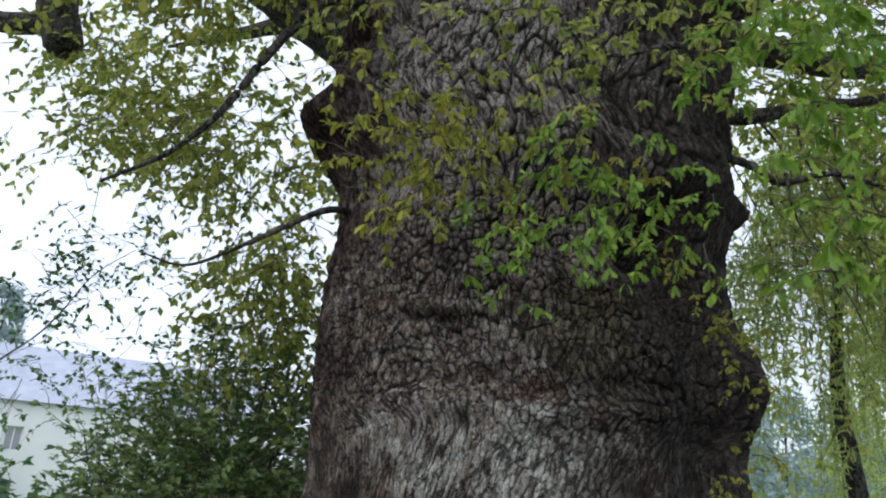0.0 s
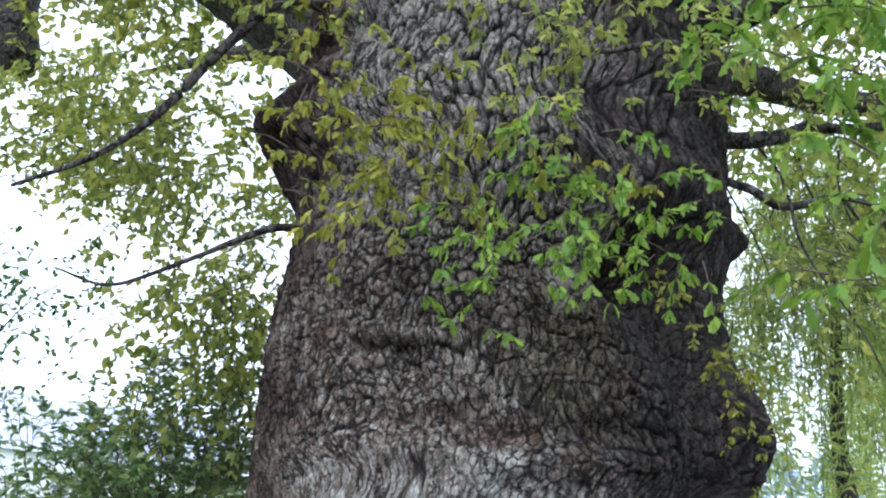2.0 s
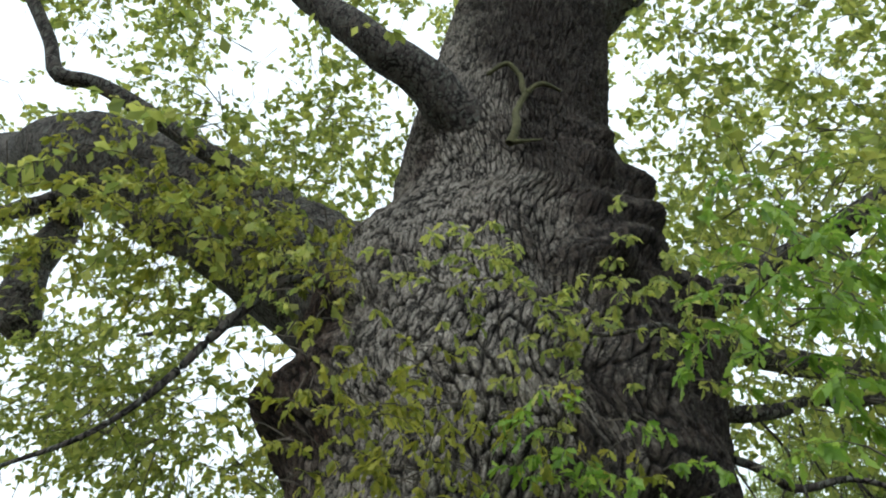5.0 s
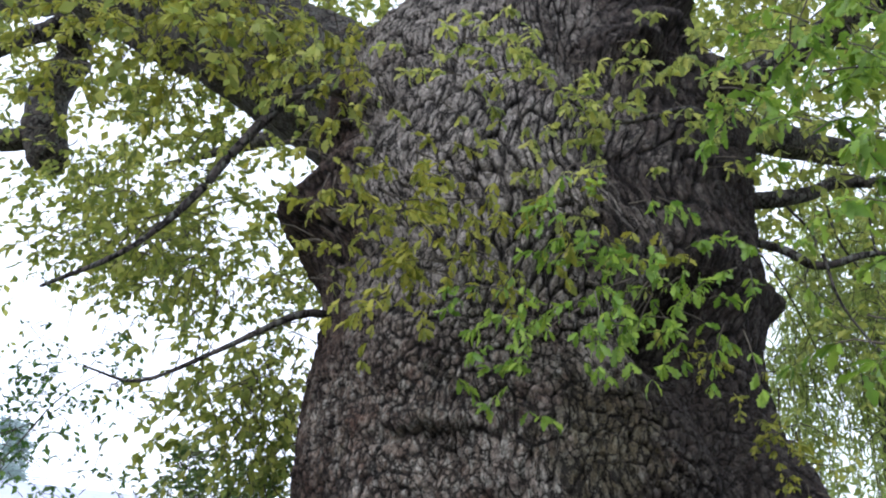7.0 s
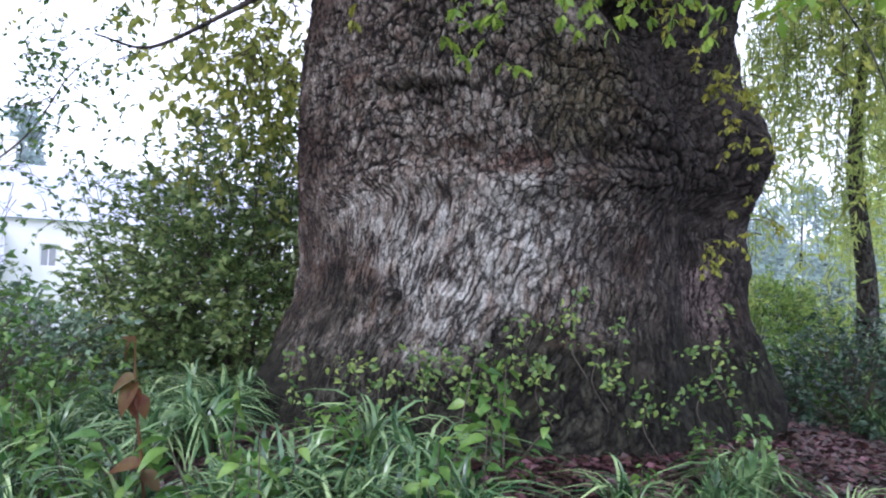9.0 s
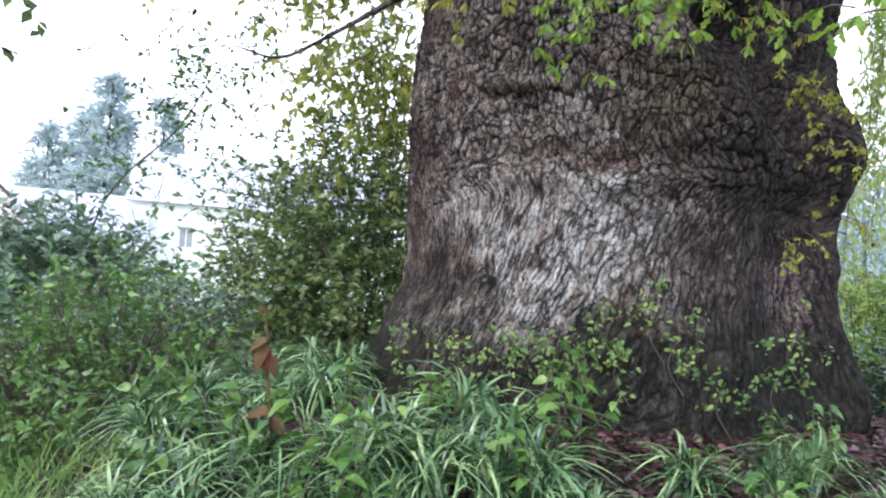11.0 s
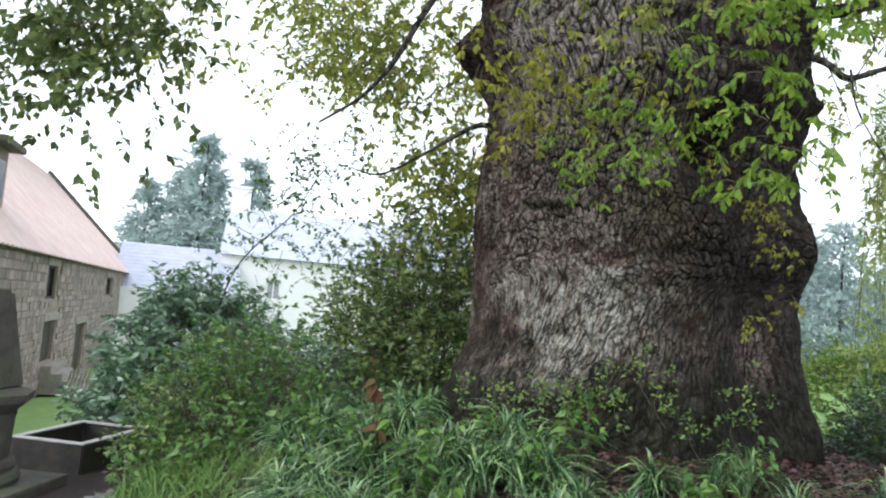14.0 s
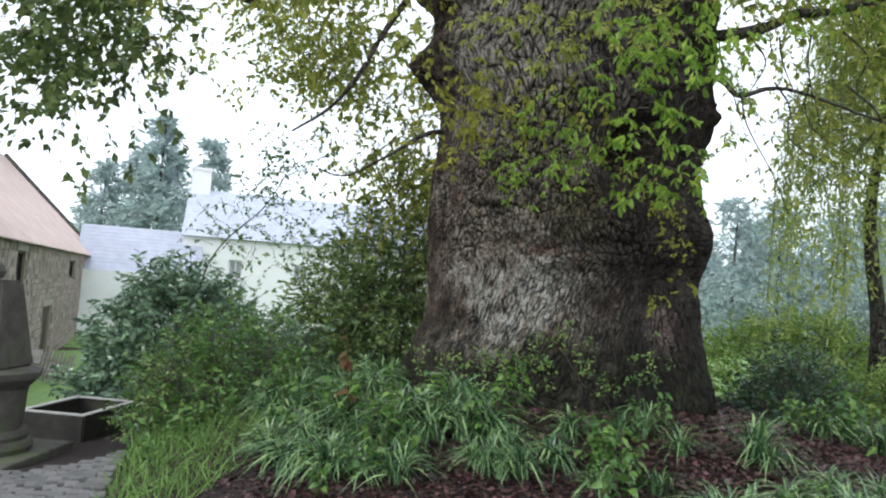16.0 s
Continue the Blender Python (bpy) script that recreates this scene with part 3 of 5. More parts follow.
def trunk_shape():
    half = np.concatenate([np.arange(0, 1.2, 0.0053), np.arange(1.2, 1.95, 0.011)])
    back = np.linspace(1.95, 2 * np.pi - 1.95, 70)[:-1]
    phi = np.concatenate([-half[:0:-1], half, back])
    zs = np.concatenate([np.arange(-0.6, -0.1, 0.02), np.arange(-0.1, 4.0, 0.0085), np.arange(4.0, 6.6, 0.016), np.arange(6.6, 9.51, 0.04)])
    P, Z = np.meshgrid(phi, zs, indexing="ij")
    even = np.arange(-0.8, 9.8, 0.01)
    ker = np.hanning(25)
    ker /= ker.sum()
    lx, rx, fy = (np.interp(zs, even, np.convolve(np.pad(np.interp(even, Z_KEYS, k), 12, mode="edge"), ker, "valid")) for k in (LEFT_X, RIGHT_X, FRONT_Y))
    cx, a, b = (lx + rx) / 2, (rx - lx) / 2, CY + 0.12 - fy
    r = 1 / np.sqrt((np.sin(P) / a) ** 2 + (np.cos(P) / b) ** 2)
    wrapped = np.where(P > np.pi, P - 2 * np.pi, P)

    def bump(p0, z0, wp, wz, h):
        return h * np.exp(-((wrapped - p0) / wp) ** 2 - ((Z - z0) / wz) ** 2)

    # the long furrow between the front and the side stem, and the hollow in it
    valley = np.interp(Z, [-0.5, 0.3, 0.9, 1.6, 2.4, 3.3, 4.4, 6], [0.74, 0.75, 0.77, 0.78, 0.55, 0.32, 0.2, 0.3])
    r = r - 0.2 * np.exp(-((wrapped - valley) / 0.16) ** 2) * (1 + 0.4 * fbm(wrapped * 2, Z * 1.6, Z * 0, 2, 83)) * smooth(-0.3, 0.4, Z) * smooth(5.5, 4.2, Z)
    r = r - bump(0.46, 2.5, 0.2, 0.22, 0.4) + bump(0.45, 2.95, 0.25, 0.25, 0.1)
    r = r + bump(0.95, 3.0, 0.3, 0.5, 0.05) + bump(1.0, 0.3, 0.25, 0.4, 0.06) + bump(1.25, 3.03, 0.12, 0.08, 0.1)
    # the side stem swells towards the front
    r = r + bump(0.98, 1.7, 0.27, 0.3, 0.22) + bump(0.98, 0.8, 0.24, 0.55, 0.19) + bump(1.05, 0.1, 0.24, 0.3, 0.1) + bump(1.1, 2.3, 0.24, 0.3, 0.05)
    r = r - bump(1.05, 0.75, 0.12, 0.25, 0.12)
    # the fold across the front, the small knots and the scar below it
    lip = 1.36 + 0.14 * np.abs(wrapped + 0.05) + 0.03 * fbm(wrapped * 6, Z * 0, Z * 0, 2, 4)
    across = smooth(-0.75, -0.3, wrapped) * smooth(0.6, 0.25, wrapped)
    r = r + across * (0.05 * np.exp(-((Z - lip) / 0.07) ** 2) - 0.05 * np.exp(-((Z - lip - 0.13) / 0.08) ** 2))
    r = r - bump(-0.33, 1.79, 0.025, 0.05, 0.07) - bump(-0.45, 0.72, 0.022, 0.09, 0.06) + bump(-0.5, 0.76, 0.04, 0.09, 0.04)
    r = r + bump(-0.45, 1.95, 0.18, 0.06, 0.05) - bump(-0.4, 1.87, 0.16, 0.04, 0.05)
    r = r + bump(-0.95, 1.25, 0.3, 0.2, 0.05) + bump(-0.75, 0.2, 0.3, 0.35, 0.06) + bump(0.2, 1.4, 0.3, 0.7, 0.1)
    # the burl below the great limb: knobs of its own
    for p0, z0, wp, wz, h in ((-1.2, 3.53, 0.24, 0.15, 0.17), (-1.0, 3.36, 0.14, 0.1, 0.06), (-0.85, 3.7, 0.16, 0.14, 0.08), (-0.7, 3.3, 0.13, 0.1, 0.05), (-0.95, 4.1, 0.2, 0.12, -0.06)):
        r = r + bump(p0, z0, wp, wz, h)
    r = r + bump(-1.3, -0.1, 0.35, 0.3, 0.22) + bump(-0.25, 0.0, 0.25, 0.25, 0.06)
    # swollen knobs up the side stem
    for p0, z0, h in ((0.42, 4.45, 0.24), (0.66, 4.8, 0.22), (0.5, 5.15, 0.22), (0.98, 4.55, 0.28), (0.85, 5.3, 0.24), (0.55, 5.8, 0.2), (1.2, 4.2, 0.12), (0.75, 6.3, 0.18), (1.0, 5.9, 0.2)):
        r = r + bump(p0, z0, 0.16, 0.17, h)
    r = r + 0.05 * fbm(np.sin(P) * 2.2, np.cos(P) * 2.2, Z * 1.3, 4, 41) + 0.03 * fbm(np.sin(P) * 6, np.cos(P) * 6, Z * 4, 4, 45) + 0.02 * fbm(np.sin(P) * 15, np.cos(P) * 15, Z * 9, 3, 47)
    s = wrapped * 1.6
    relief, plate, gu, gv = bark_relief(s, Z)
    r = r + (relief - 0.03) * smooth(2.6, 2.1, np.abs(wrapped))
    v = np.stack([cx[None] + r * np.sin(P), CY + 0.12 - r * np.cos(P), Z], -1)
    n, m = P.shape
    i, j = np.meshgrid(np.arange(n), np.arange(m - 1), indexing="ij")
    q = np.stack([i * m + j, ((i + 1) % n) * m + j, ((i + 1) % n) * m + j + 1, i * m + j + 1], -1).reshape(-1, 4)
    me = np_mesh("trunk", v, q)
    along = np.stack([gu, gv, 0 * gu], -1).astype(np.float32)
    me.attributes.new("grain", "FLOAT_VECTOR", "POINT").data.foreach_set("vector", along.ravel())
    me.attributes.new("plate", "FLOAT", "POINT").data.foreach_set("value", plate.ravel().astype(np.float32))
    return me


oak = thing("oak_tree", (CX, CY, 0), "ancient oak with a huge gnarled grey-brown trunk and fresh foliage", "tree")


def oak_part(name, mesh, mat, label=""):
    ob = part(name, mesh, mat, oak, label)
    ob.matrix_parent_inverse = Matrix.Translation((-CX, -CY, 0))
    return ob


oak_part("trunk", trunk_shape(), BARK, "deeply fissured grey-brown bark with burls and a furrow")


def limb(points, r0, r1, steps=60, sides=20, wobble=0.12, seed=0, mat=None, name="limb"):
    line = spline(points, steps)
    t = np.linspace(0, 1, steps)
    rad = r0 * (1 - t) + r1 * t
    line = line + 0.3 * rad[:, None] * np.stack([fbm(t * 7, t * 0, t * 0 + k, 2, seed) for k in range(3)], -1)
    ahead = (line[-1] - line[-2]) / np.linalg.norm(line[-1] - line[-2]) * rad[-1]
    line, rad = np.concatenate([line, line[-1] + np.outer((0.4, 0.7, 0.85), ahead)]), np.append(rad, (0.85 * rad[-1], 0.45 * rad[-1], 0.001))
    v, q = tube_arrays(line, rad, sides, wobble, seed)
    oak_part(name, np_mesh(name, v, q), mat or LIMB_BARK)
    return line



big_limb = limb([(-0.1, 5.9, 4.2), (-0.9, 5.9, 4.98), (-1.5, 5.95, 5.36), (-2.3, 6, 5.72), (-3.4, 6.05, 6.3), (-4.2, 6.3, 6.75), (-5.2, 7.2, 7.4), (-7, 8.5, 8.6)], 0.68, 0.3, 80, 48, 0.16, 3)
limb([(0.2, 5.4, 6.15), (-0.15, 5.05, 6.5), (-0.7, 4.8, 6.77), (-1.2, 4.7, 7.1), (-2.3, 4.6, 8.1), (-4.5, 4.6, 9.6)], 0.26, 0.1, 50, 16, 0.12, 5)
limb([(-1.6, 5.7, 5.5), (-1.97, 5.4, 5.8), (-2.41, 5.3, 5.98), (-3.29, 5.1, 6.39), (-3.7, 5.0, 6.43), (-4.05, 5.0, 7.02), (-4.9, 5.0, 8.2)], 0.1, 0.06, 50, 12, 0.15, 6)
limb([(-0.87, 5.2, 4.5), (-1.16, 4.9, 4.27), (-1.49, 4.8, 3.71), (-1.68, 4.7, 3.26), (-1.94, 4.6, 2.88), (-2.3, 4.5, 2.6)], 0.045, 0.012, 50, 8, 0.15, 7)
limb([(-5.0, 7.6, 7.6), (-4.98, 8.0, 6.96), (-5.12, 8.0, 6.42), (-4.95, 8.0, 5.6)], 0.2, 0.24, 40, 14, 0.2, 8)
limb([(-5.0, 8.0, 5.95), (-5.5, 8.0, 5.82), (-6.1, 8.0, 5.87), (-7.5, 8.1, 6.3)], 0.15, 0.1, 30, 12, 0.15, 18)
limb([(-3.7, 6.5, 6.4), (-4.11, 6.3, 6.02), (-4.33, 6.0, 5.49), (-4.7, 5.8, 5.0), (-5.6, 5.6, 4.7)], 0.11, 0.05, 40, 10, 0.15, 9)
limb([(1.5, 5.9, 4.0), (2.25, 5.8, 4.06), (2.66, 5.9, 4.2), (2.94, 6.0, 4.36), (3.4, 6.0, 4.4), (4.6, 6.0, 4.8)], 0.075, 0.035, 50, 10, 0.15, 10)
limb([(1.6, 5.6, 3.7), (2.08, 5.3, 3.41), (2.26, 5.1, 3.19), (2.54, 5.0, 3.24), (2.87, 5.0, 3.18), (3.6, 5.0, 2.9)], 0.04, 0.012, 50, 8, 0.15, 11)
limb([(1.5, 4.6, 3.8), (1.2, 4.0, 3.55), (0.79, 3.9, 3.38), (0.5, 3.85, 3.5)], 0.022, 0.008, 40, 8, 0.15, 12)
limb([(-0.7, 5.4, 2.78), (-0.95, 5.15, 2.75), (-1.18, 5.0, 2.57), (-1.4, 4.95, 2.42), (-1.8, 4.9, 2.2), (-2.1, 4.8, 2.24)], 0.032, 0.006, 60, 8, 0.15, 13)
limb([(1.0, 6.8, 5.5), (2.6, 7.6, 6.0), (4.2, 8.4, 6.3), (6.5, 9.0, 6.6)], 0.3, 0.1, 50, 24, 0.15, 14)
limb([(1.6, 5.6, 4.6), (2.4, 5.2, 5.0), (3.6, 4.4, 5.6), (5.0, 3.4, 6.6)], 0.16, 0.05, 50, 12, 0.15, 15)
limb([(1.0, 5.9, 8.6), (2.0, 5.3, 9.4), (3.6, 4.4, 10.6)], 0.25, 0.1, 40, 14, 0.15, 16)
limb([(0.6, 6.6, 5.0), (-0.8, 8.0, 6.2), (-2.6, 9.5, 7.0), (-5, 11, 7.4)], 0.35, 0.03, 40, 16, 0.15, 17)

# moss-grown creeper stems that cling to the upper bole
MOSS = material("moss", (0.035, 0.036, 0.014), (0.115, 0.11, 0.048), 22.0, 0.95, 0.6, 60)
limb([(0.36, 4.73, 5.7), (0.4, 4.73, 5.9), (0.41, 4.8, 6.2), (0.5, 4.83, 6.5)], 0.042, 0.028, 30, 10, 0.5, 61, MOSS, "mossy_stem")
limb([(0.48, 4.82, 6.45), (0.42, 4.82, 6.7), (0.3, 4.8, 6.82), (0.15, 4.84, 6.7)], 0.03, 0.02, 24, 10, 0.5, 62, MOSS, "mossy_stem")
limb([(0.5, 4.82, 6.46), (0.62, 4.82, 6.6), (0.8, 4.9, 6.62)], 0.024, 0.012, 20, 8, 0.5, 63, MOSS, "mossy_stem")
limb([(0.37, 4.73, 5.72), (0.48, 4.73, 5.74), (0.62, 4.77, 5.82)], 0.024, 0.01, 16, 8, 0.5, 64, MOSS, "mossy_stem")

# thin twigs that hang from the side branches
HANGING = []
for k in range(9):
    hx, hz = 2.1 + 0.16 * k, (3.25 if k % 2 else 4.05) + 0.1 * rng.random()
    hy, dx, dz = (5.05 if k % 2 else 5.85), 0.15 + 0.35 * rng.random(), 0.7 + 0.7 * rng.random()
    bends = 0.12 * rng.normal(size=3)
    line = [(hx, hy, hz), (hx + 0.35 * dx + bends[0], hy, hz - 0.3 * dz), (hx + 0.6 * dx + bends[1], hy - 0.1, hz - 0.7 * dz), (hx + dx + bends[2], hy - 0.1, hz - dz)]
    limb(line, 0.011, 0.003, 24, 6, 0.15, 30 + k, name="twig")
    HANGING += line[1:]

# leafy shoots that stand off the front of the trunk
SHOOTS_HIGH = [(-0.01, 3.34), (0.21, 3.62), (0.25, 3.38), (0.58, 3.49), (0.78, 3.66), (0.77, 3.44), (1.08, 3.48), (1.33, 3.51), (0.66, 3.13), (-0.53, 3.43), (0.75, 3.34), (-0.68, 3.33), (0.16, 3.56), (1.05, 3.7), (1.5, 3.7), (1.45, 3.4)]
SHOOTS_OLIVE = [(-0.27, 2.86), (-0.08, 2.98), (-0.43, 2.64), (-0.14, 2.62), (0.05, 2.65), (-0.31, 2.5), (-0.42, 2.84), (-0.62, 2.49), (-0.23, 2.96), (0.32, 2.68), (-0.5, 3.0), (0.1, 2.85), (0.88, 2.8)]
SHOOTS_GREEN = [(0.63, 2.63), (0.36, 2.37), (0.54, 2.34), (0.73, 2.56), (0.77, 2.36), (1.06, 2.52), (1.2, 2.51), (0.32, 2.08), (0.59, 2.2), (0.98, 2.34), (1.08, 3.01), (1.13, 2.56), (1.0, 2.35), (0.42, 2.18), (0.36, 2.37), (0.66, 2.39), (0.31, 2.1), (0.5, 2.5), (0.85, 2.2)]
SHOOTS_SIDE = [(1.22, 4.15, 2.19), (1.5, 4.2, 2.06), (1.58, 4.25, 1.83), (1.82, 4.5, 1.28), (1.51, 4.35, 1.1), (1.62, 4.2, 1.68), (1.75, 4.3, 1.6), (1.56, 4.3, 1.95)]
SHOOTS_NEAR = [(1.12, 2.7, 2.74), (1.43, 2.7, 2.87), (1.68, 2.7, 2.7), (1.38, 2.7, 2.41), (1.59, 2.7, 2.12), (1.44, 2.7, 2.0), (1.85, 2.7, 2.99), (1.18, 2.7, 3.08), (1.5, 2.9, 3.1), (1.7, 3.0, 3.3)]


def shoot_set(name, centres, per, leaf, mat, length=0.3, spread=0.09, label="", template=OAK_LEAF, leaves=14, bias=(0, -0.3, -0.15)):
    c = np.repeat(np.array(centres, float), per, axis=0)
    c = c + rng.normal(size=c.shape) * spread
    ways = rng.normal(size=c.shape) * np.array([1, 0.7, 0.45]) + np.array(bias)
    twig, lv = sprays(c, ways, length * (0.6 + 0.8 * rng.random(len(c))), leaves, leaf, template, sag=0.4, whorls=True, droopy=0.75)
    oak_part("twig_mass", np_mesh("twig_mass", *twig), TWIG_BARK)
    return oak_part(name, np_mesh(name, *lv), mat, label)


def flat_centres(pairs, y):
    return [(x, y + 0.25 * math.sin(7 * x + 3 * z), z) for x, z in pairs]


shoot_set("foliage", flat_centres(SHOOTS_HIGH, 3.7), 6, 0.068, OAK_GREEN, 0.22, 0.14, "fresh green oak leaves on thin shoots")
shoot_set("foliage", flat_centres(SHOOTS_OLIVE, 3.75), 7, 0.066, OAK_YELLOW, 0.22, 0.14, "olive yellow young oak leaves")
shoot_set("foliage", flat_centres(SHOOTS_GREEN, 3.6), 4, 0.062, OAK_BRIGHT, 0.2, 0.12, "bright green oak leaves")
shoot_set("foliage", HANGING, 3, 0.06, OAK_GREEN, 0.22, 0.1, "small yellow-green leaves on hanging twigs")
shoot_set("foliage", SHOOTS_SIDE, 7, 0.038, OAK_YELLOW, 0.11, 0.06, "small shoots in the trunk's furrow")
shoot_set("foliage", SHOOTS_NEAR, 10, 0.072, OAK_BRIGHT, 0.2, 0.11, "bright green oak leaves on a hanging spray")


SHOOTS_LIMB = [(-2.97, 4.9, 5.4), (-2.84, 4.9, 5.0), (-2.45, 4.9, 4.97), (-2.37, 4.7, 4.71), (-2.28, 4.9, 5.45), (-2.19, 4.9, 5.1), (-1.94, 4.7, 4.47), (-1.62, 4.8, 4.7), (-1.37, 4.7, 4.61), (-1.91, 4.7, 4.68), (-1.27, 4.7, 4.46), (-1.05, 4.7, 4.57), (-0.8, 4.6, 4.4), (-2.02, 4.7, 4.32), (-2.47, 4.7, 4.24), (-2.95, 4.7, 4.27), (-3.0, 4.7, 4.62), (-1.73, 4.9, 5.4)]
shoot_set("foliage", SHOOTS_LIMB, 10, 0.08, OAK_YELLOW, 0.28, 0.12, "olive green leaves along the great limb")


# the crown: leafy twigs in uneven masses round the limbs
def crown(name, boxes, count, leaf, mat, label, leaves=10, length=0.55, gap=0.0, gap_scale=0.7, seed=50, template=OAK_FAR, clump=1.0):
    pts = []
    each = count // len(boxes)
    for (x0, x1), (y0, y1), (z0, z1) in boxes:
        p = rng.random((each // 9, 3)) * np.array([x1 - x0, y1 - y0, z1 - z0]) + np.array([x0, y0, z0])
        p = np.repeat(p, 9, axis=0)
        pts.append(p + rng.normal(size=p.shape) * np.array([0.3, 0.3, 0.17]) * clump)
    p = np.concatenate(pts)
    keep = fbm(p[:, 0] * gap_scale, p[:, 1] * gap_scale, p[:, 2] * gap_scale, 3, seed) > gap
    stem = (np.abs(p[:, 0] - 0.45 - 0.1 * (p[:, 1] - 5)) < 1.25) & (p[:, 1] < 5.4) & (p[:, 2] < 8.5)
    near = (np.hypot(p[:, 0] - 0.5, p[:, 1] - np.clip(p[:, 1], -3, 0.7)) < 2.0) & (p[:, 2] < 3.6)
    inside = np.hypot(p[:, 0] - 0.6, p[:, 1] - 5.8) < np.maximum(1.25, 1.75 - 0.25 * np.maximum(0, p[:, 2] - 4))
    hole = (p[:, 0] > -2.0 - 0.12 * (p[:, 1] - 5)) & (p[:, 0] < -0.9) & (p[:, 2] > 3.7 + 0.1 * (p[:, 1] - 5)) & (p[:, 2] < 4.9 + 0.3 * (p[:, 1] - 5)) & (rng.random(len(p)) < 0.5)
    dy = p[:, 1] - 5
    gap_left = (p[:, 0] > -4.15 - 0.67 * dy) & (p[:, 0] < -3.25 - 0.54 * dy) & (p[:, 2] < 4.7 + 0.3 * dy) & (rng.random(len(p)) < 0.85)
    p = p[keep & ~stem & ~near & ~inside & ~hole & ~gap_left]
    ways = rng.normal(size=p.shape) * np.array([1, 1, 0.5]) + np.array([0, 0, -0.35]) + 0.15 * (p - np.array([0.5, 5.8, 4]))
    twig, lv = sprays(p, ways, length * (0.6 + 0.8 * rng.random(len(p))), leaves, leaf, template, sag=0.35, thick=0.005)
    oak_part("twig_mass", np_mesh("twig_mass", *twig), TWIG_BARK)
    oak_part(name, np_mesh(name, *lv), mat, label)


crown("crown", [((-7, -1.0), (3.6, 9), (4.2, 9.5)), ((1.2, 7.5), (3.6, 9), (4.3, 9.5)), ((-7, 8), (6, 12), (5.0, 10)), ((-6, 7), (2.5, 9), (8.5, 12.5))], 14500, 0.108, OAK_GREEN,
      "spreading crown of fresh yellow-green oak leaves", 11, 0.45, 0.03)
crown("crown", [((-3.8, -1.9), (5.2, 7.5), (3.4, 4.7)), ((-3.9, -1.7), (6.4, 8.0), (3.5, 4.6))], 760, 0.095, OAK_GREEN, "hanging boughs of light green oak leaves", 10, 0.45, 0.12, 0.9, 60)
crown("crown", [((3.3, 5.8), (5.6, 8.0), (1.9, 5.2)), ((3.3, 5.8), (6.0, 8.0), (2.6, 5.6)), ((2.2, 4.2), (4.4, 6.5), (3.9, 5.6))], 520, 0.095, OAK_GREEN, "hanging boughs of green oak leaves", 10, 0.5, 0.0, 0.9, 63)
crown("crown", [((-6.9, -4.2), (4.2, 6.2), (2.8, 4.6))], 420, 0.14, OAK_SHADED, "drooping end of a leafy bough", 11, 0.5, -0.05, 0.9, 66)

crown("crown", [((-1.9, -1.2), (6.3, 7.4), (1.9, 3.3)), ((-2.0, -1.25), (6.1, 7.2), (2.4, 3.6))], 420, 0.09, OAK_GREEN, "hanging yellow-green leaves close beside the trunk", 10, 0.45, -0.15, 0.9, 69)
crown("crown", [((-5.5, -2.6), (5.0, 7.5), (3.9, 5.4))], 460, 0.095, OAK_GREEN, "loose leafy boughs below the great limb", 10, 0.45, -0.05, 0.9, 73)
crown("crown", [((1.35, 2.5), (5.7, 7.0), (5.9, 8.2)), ((-1.9, -0.7), (5.9, 7.4), (6.6, 8.6))], 150, 0.095, OAK_GREEN, "boughs of light green oak leaves beside the upper bole", 10, 0.45, -0.1, 0.9, 77)
crown("crown", [((1.9, 3.4), (3.7, 5.0), (3.35, 4.5)), ((2.2, 3.6), (3.4, 5.0), (2.9, 3.7))], 80, 0.085, OAK_BRIGHT, "low boughs of bright green oak leaves", 12, 0.4, -0.1, 0.9, 71, OAK_LEAF, 0.6)


# ---- shrubs and other trees ----
def shrub(name, place, size, count, leaf, mat, label, template=OVAL_LEAF, stems=9, category="shrub", leaves=8, twig_len=0.3, ragged=0.25, group="", shell=0.55, full=0.0):
    """A shrub: stems from the ground, and leafy twigs in an uneven dome."""
    x, y = place
    z = float(ground_z(x, y))
    ob = thing(name, (x, y, z), label, category, group)
    sx, sy, sz = size
    d = rand_dirs(count)
    d[:, 2] = np.abs(d[:, 2]) * 1.0 - 0.12
    r = shell + (1 - shell) * rng.random(count) ** 0.6
    lump = 1 + ragged * fbm(d[:, 0] * 2.3 + x, d[:, 1] * 2.3 + y, d[:, 2] * 2.3, 3, 71) + ragged * 0.5 * rng.normal(size=count) * 0.5
    p = d * (r * lump)[:, None] * np.array([sx, sy, sz])
    p[:, :2] *= (1 + full * np.clip(p[:, 2:] / sz, 0, 1))
    p[:, 2] = np.maximum(p[:, 2], 0.05)
    for k in range(stems):
        a = 2 * np.pi * k / stems + rng.random()
        e = np.array([0.6 * sx * math.cos(a), 0.6 * sy * math.sin(a), 0.75 * sz])
        line = spline([(0.1 * e[0], 0.1 * e[1], -0.1), e * 0.45, e], 10)
        part("stem", np_mesh("stem", *tube_arrays(line, np.linspace(0.022, 0.005, 10) * (0.6 + 0.2 * sz), 6)), TWIG_BARK, ob)
    twig, lv = sprays(p, d + 0.35 * rng.normal(size=p.shape) + np.array([0, 0, 0.25]), twig_len * (0.6 + 0.8 * rng.random(count)), leaves, leaf, template, sag=0.15, thick=0.004, flat=0.5)
    part("twig_mass", np_mesh("twig_mass", *twig), TWIG_BARK, ob)
    part("foliage", np_mesh("foliage", *lv), mat, ob)
    return ob


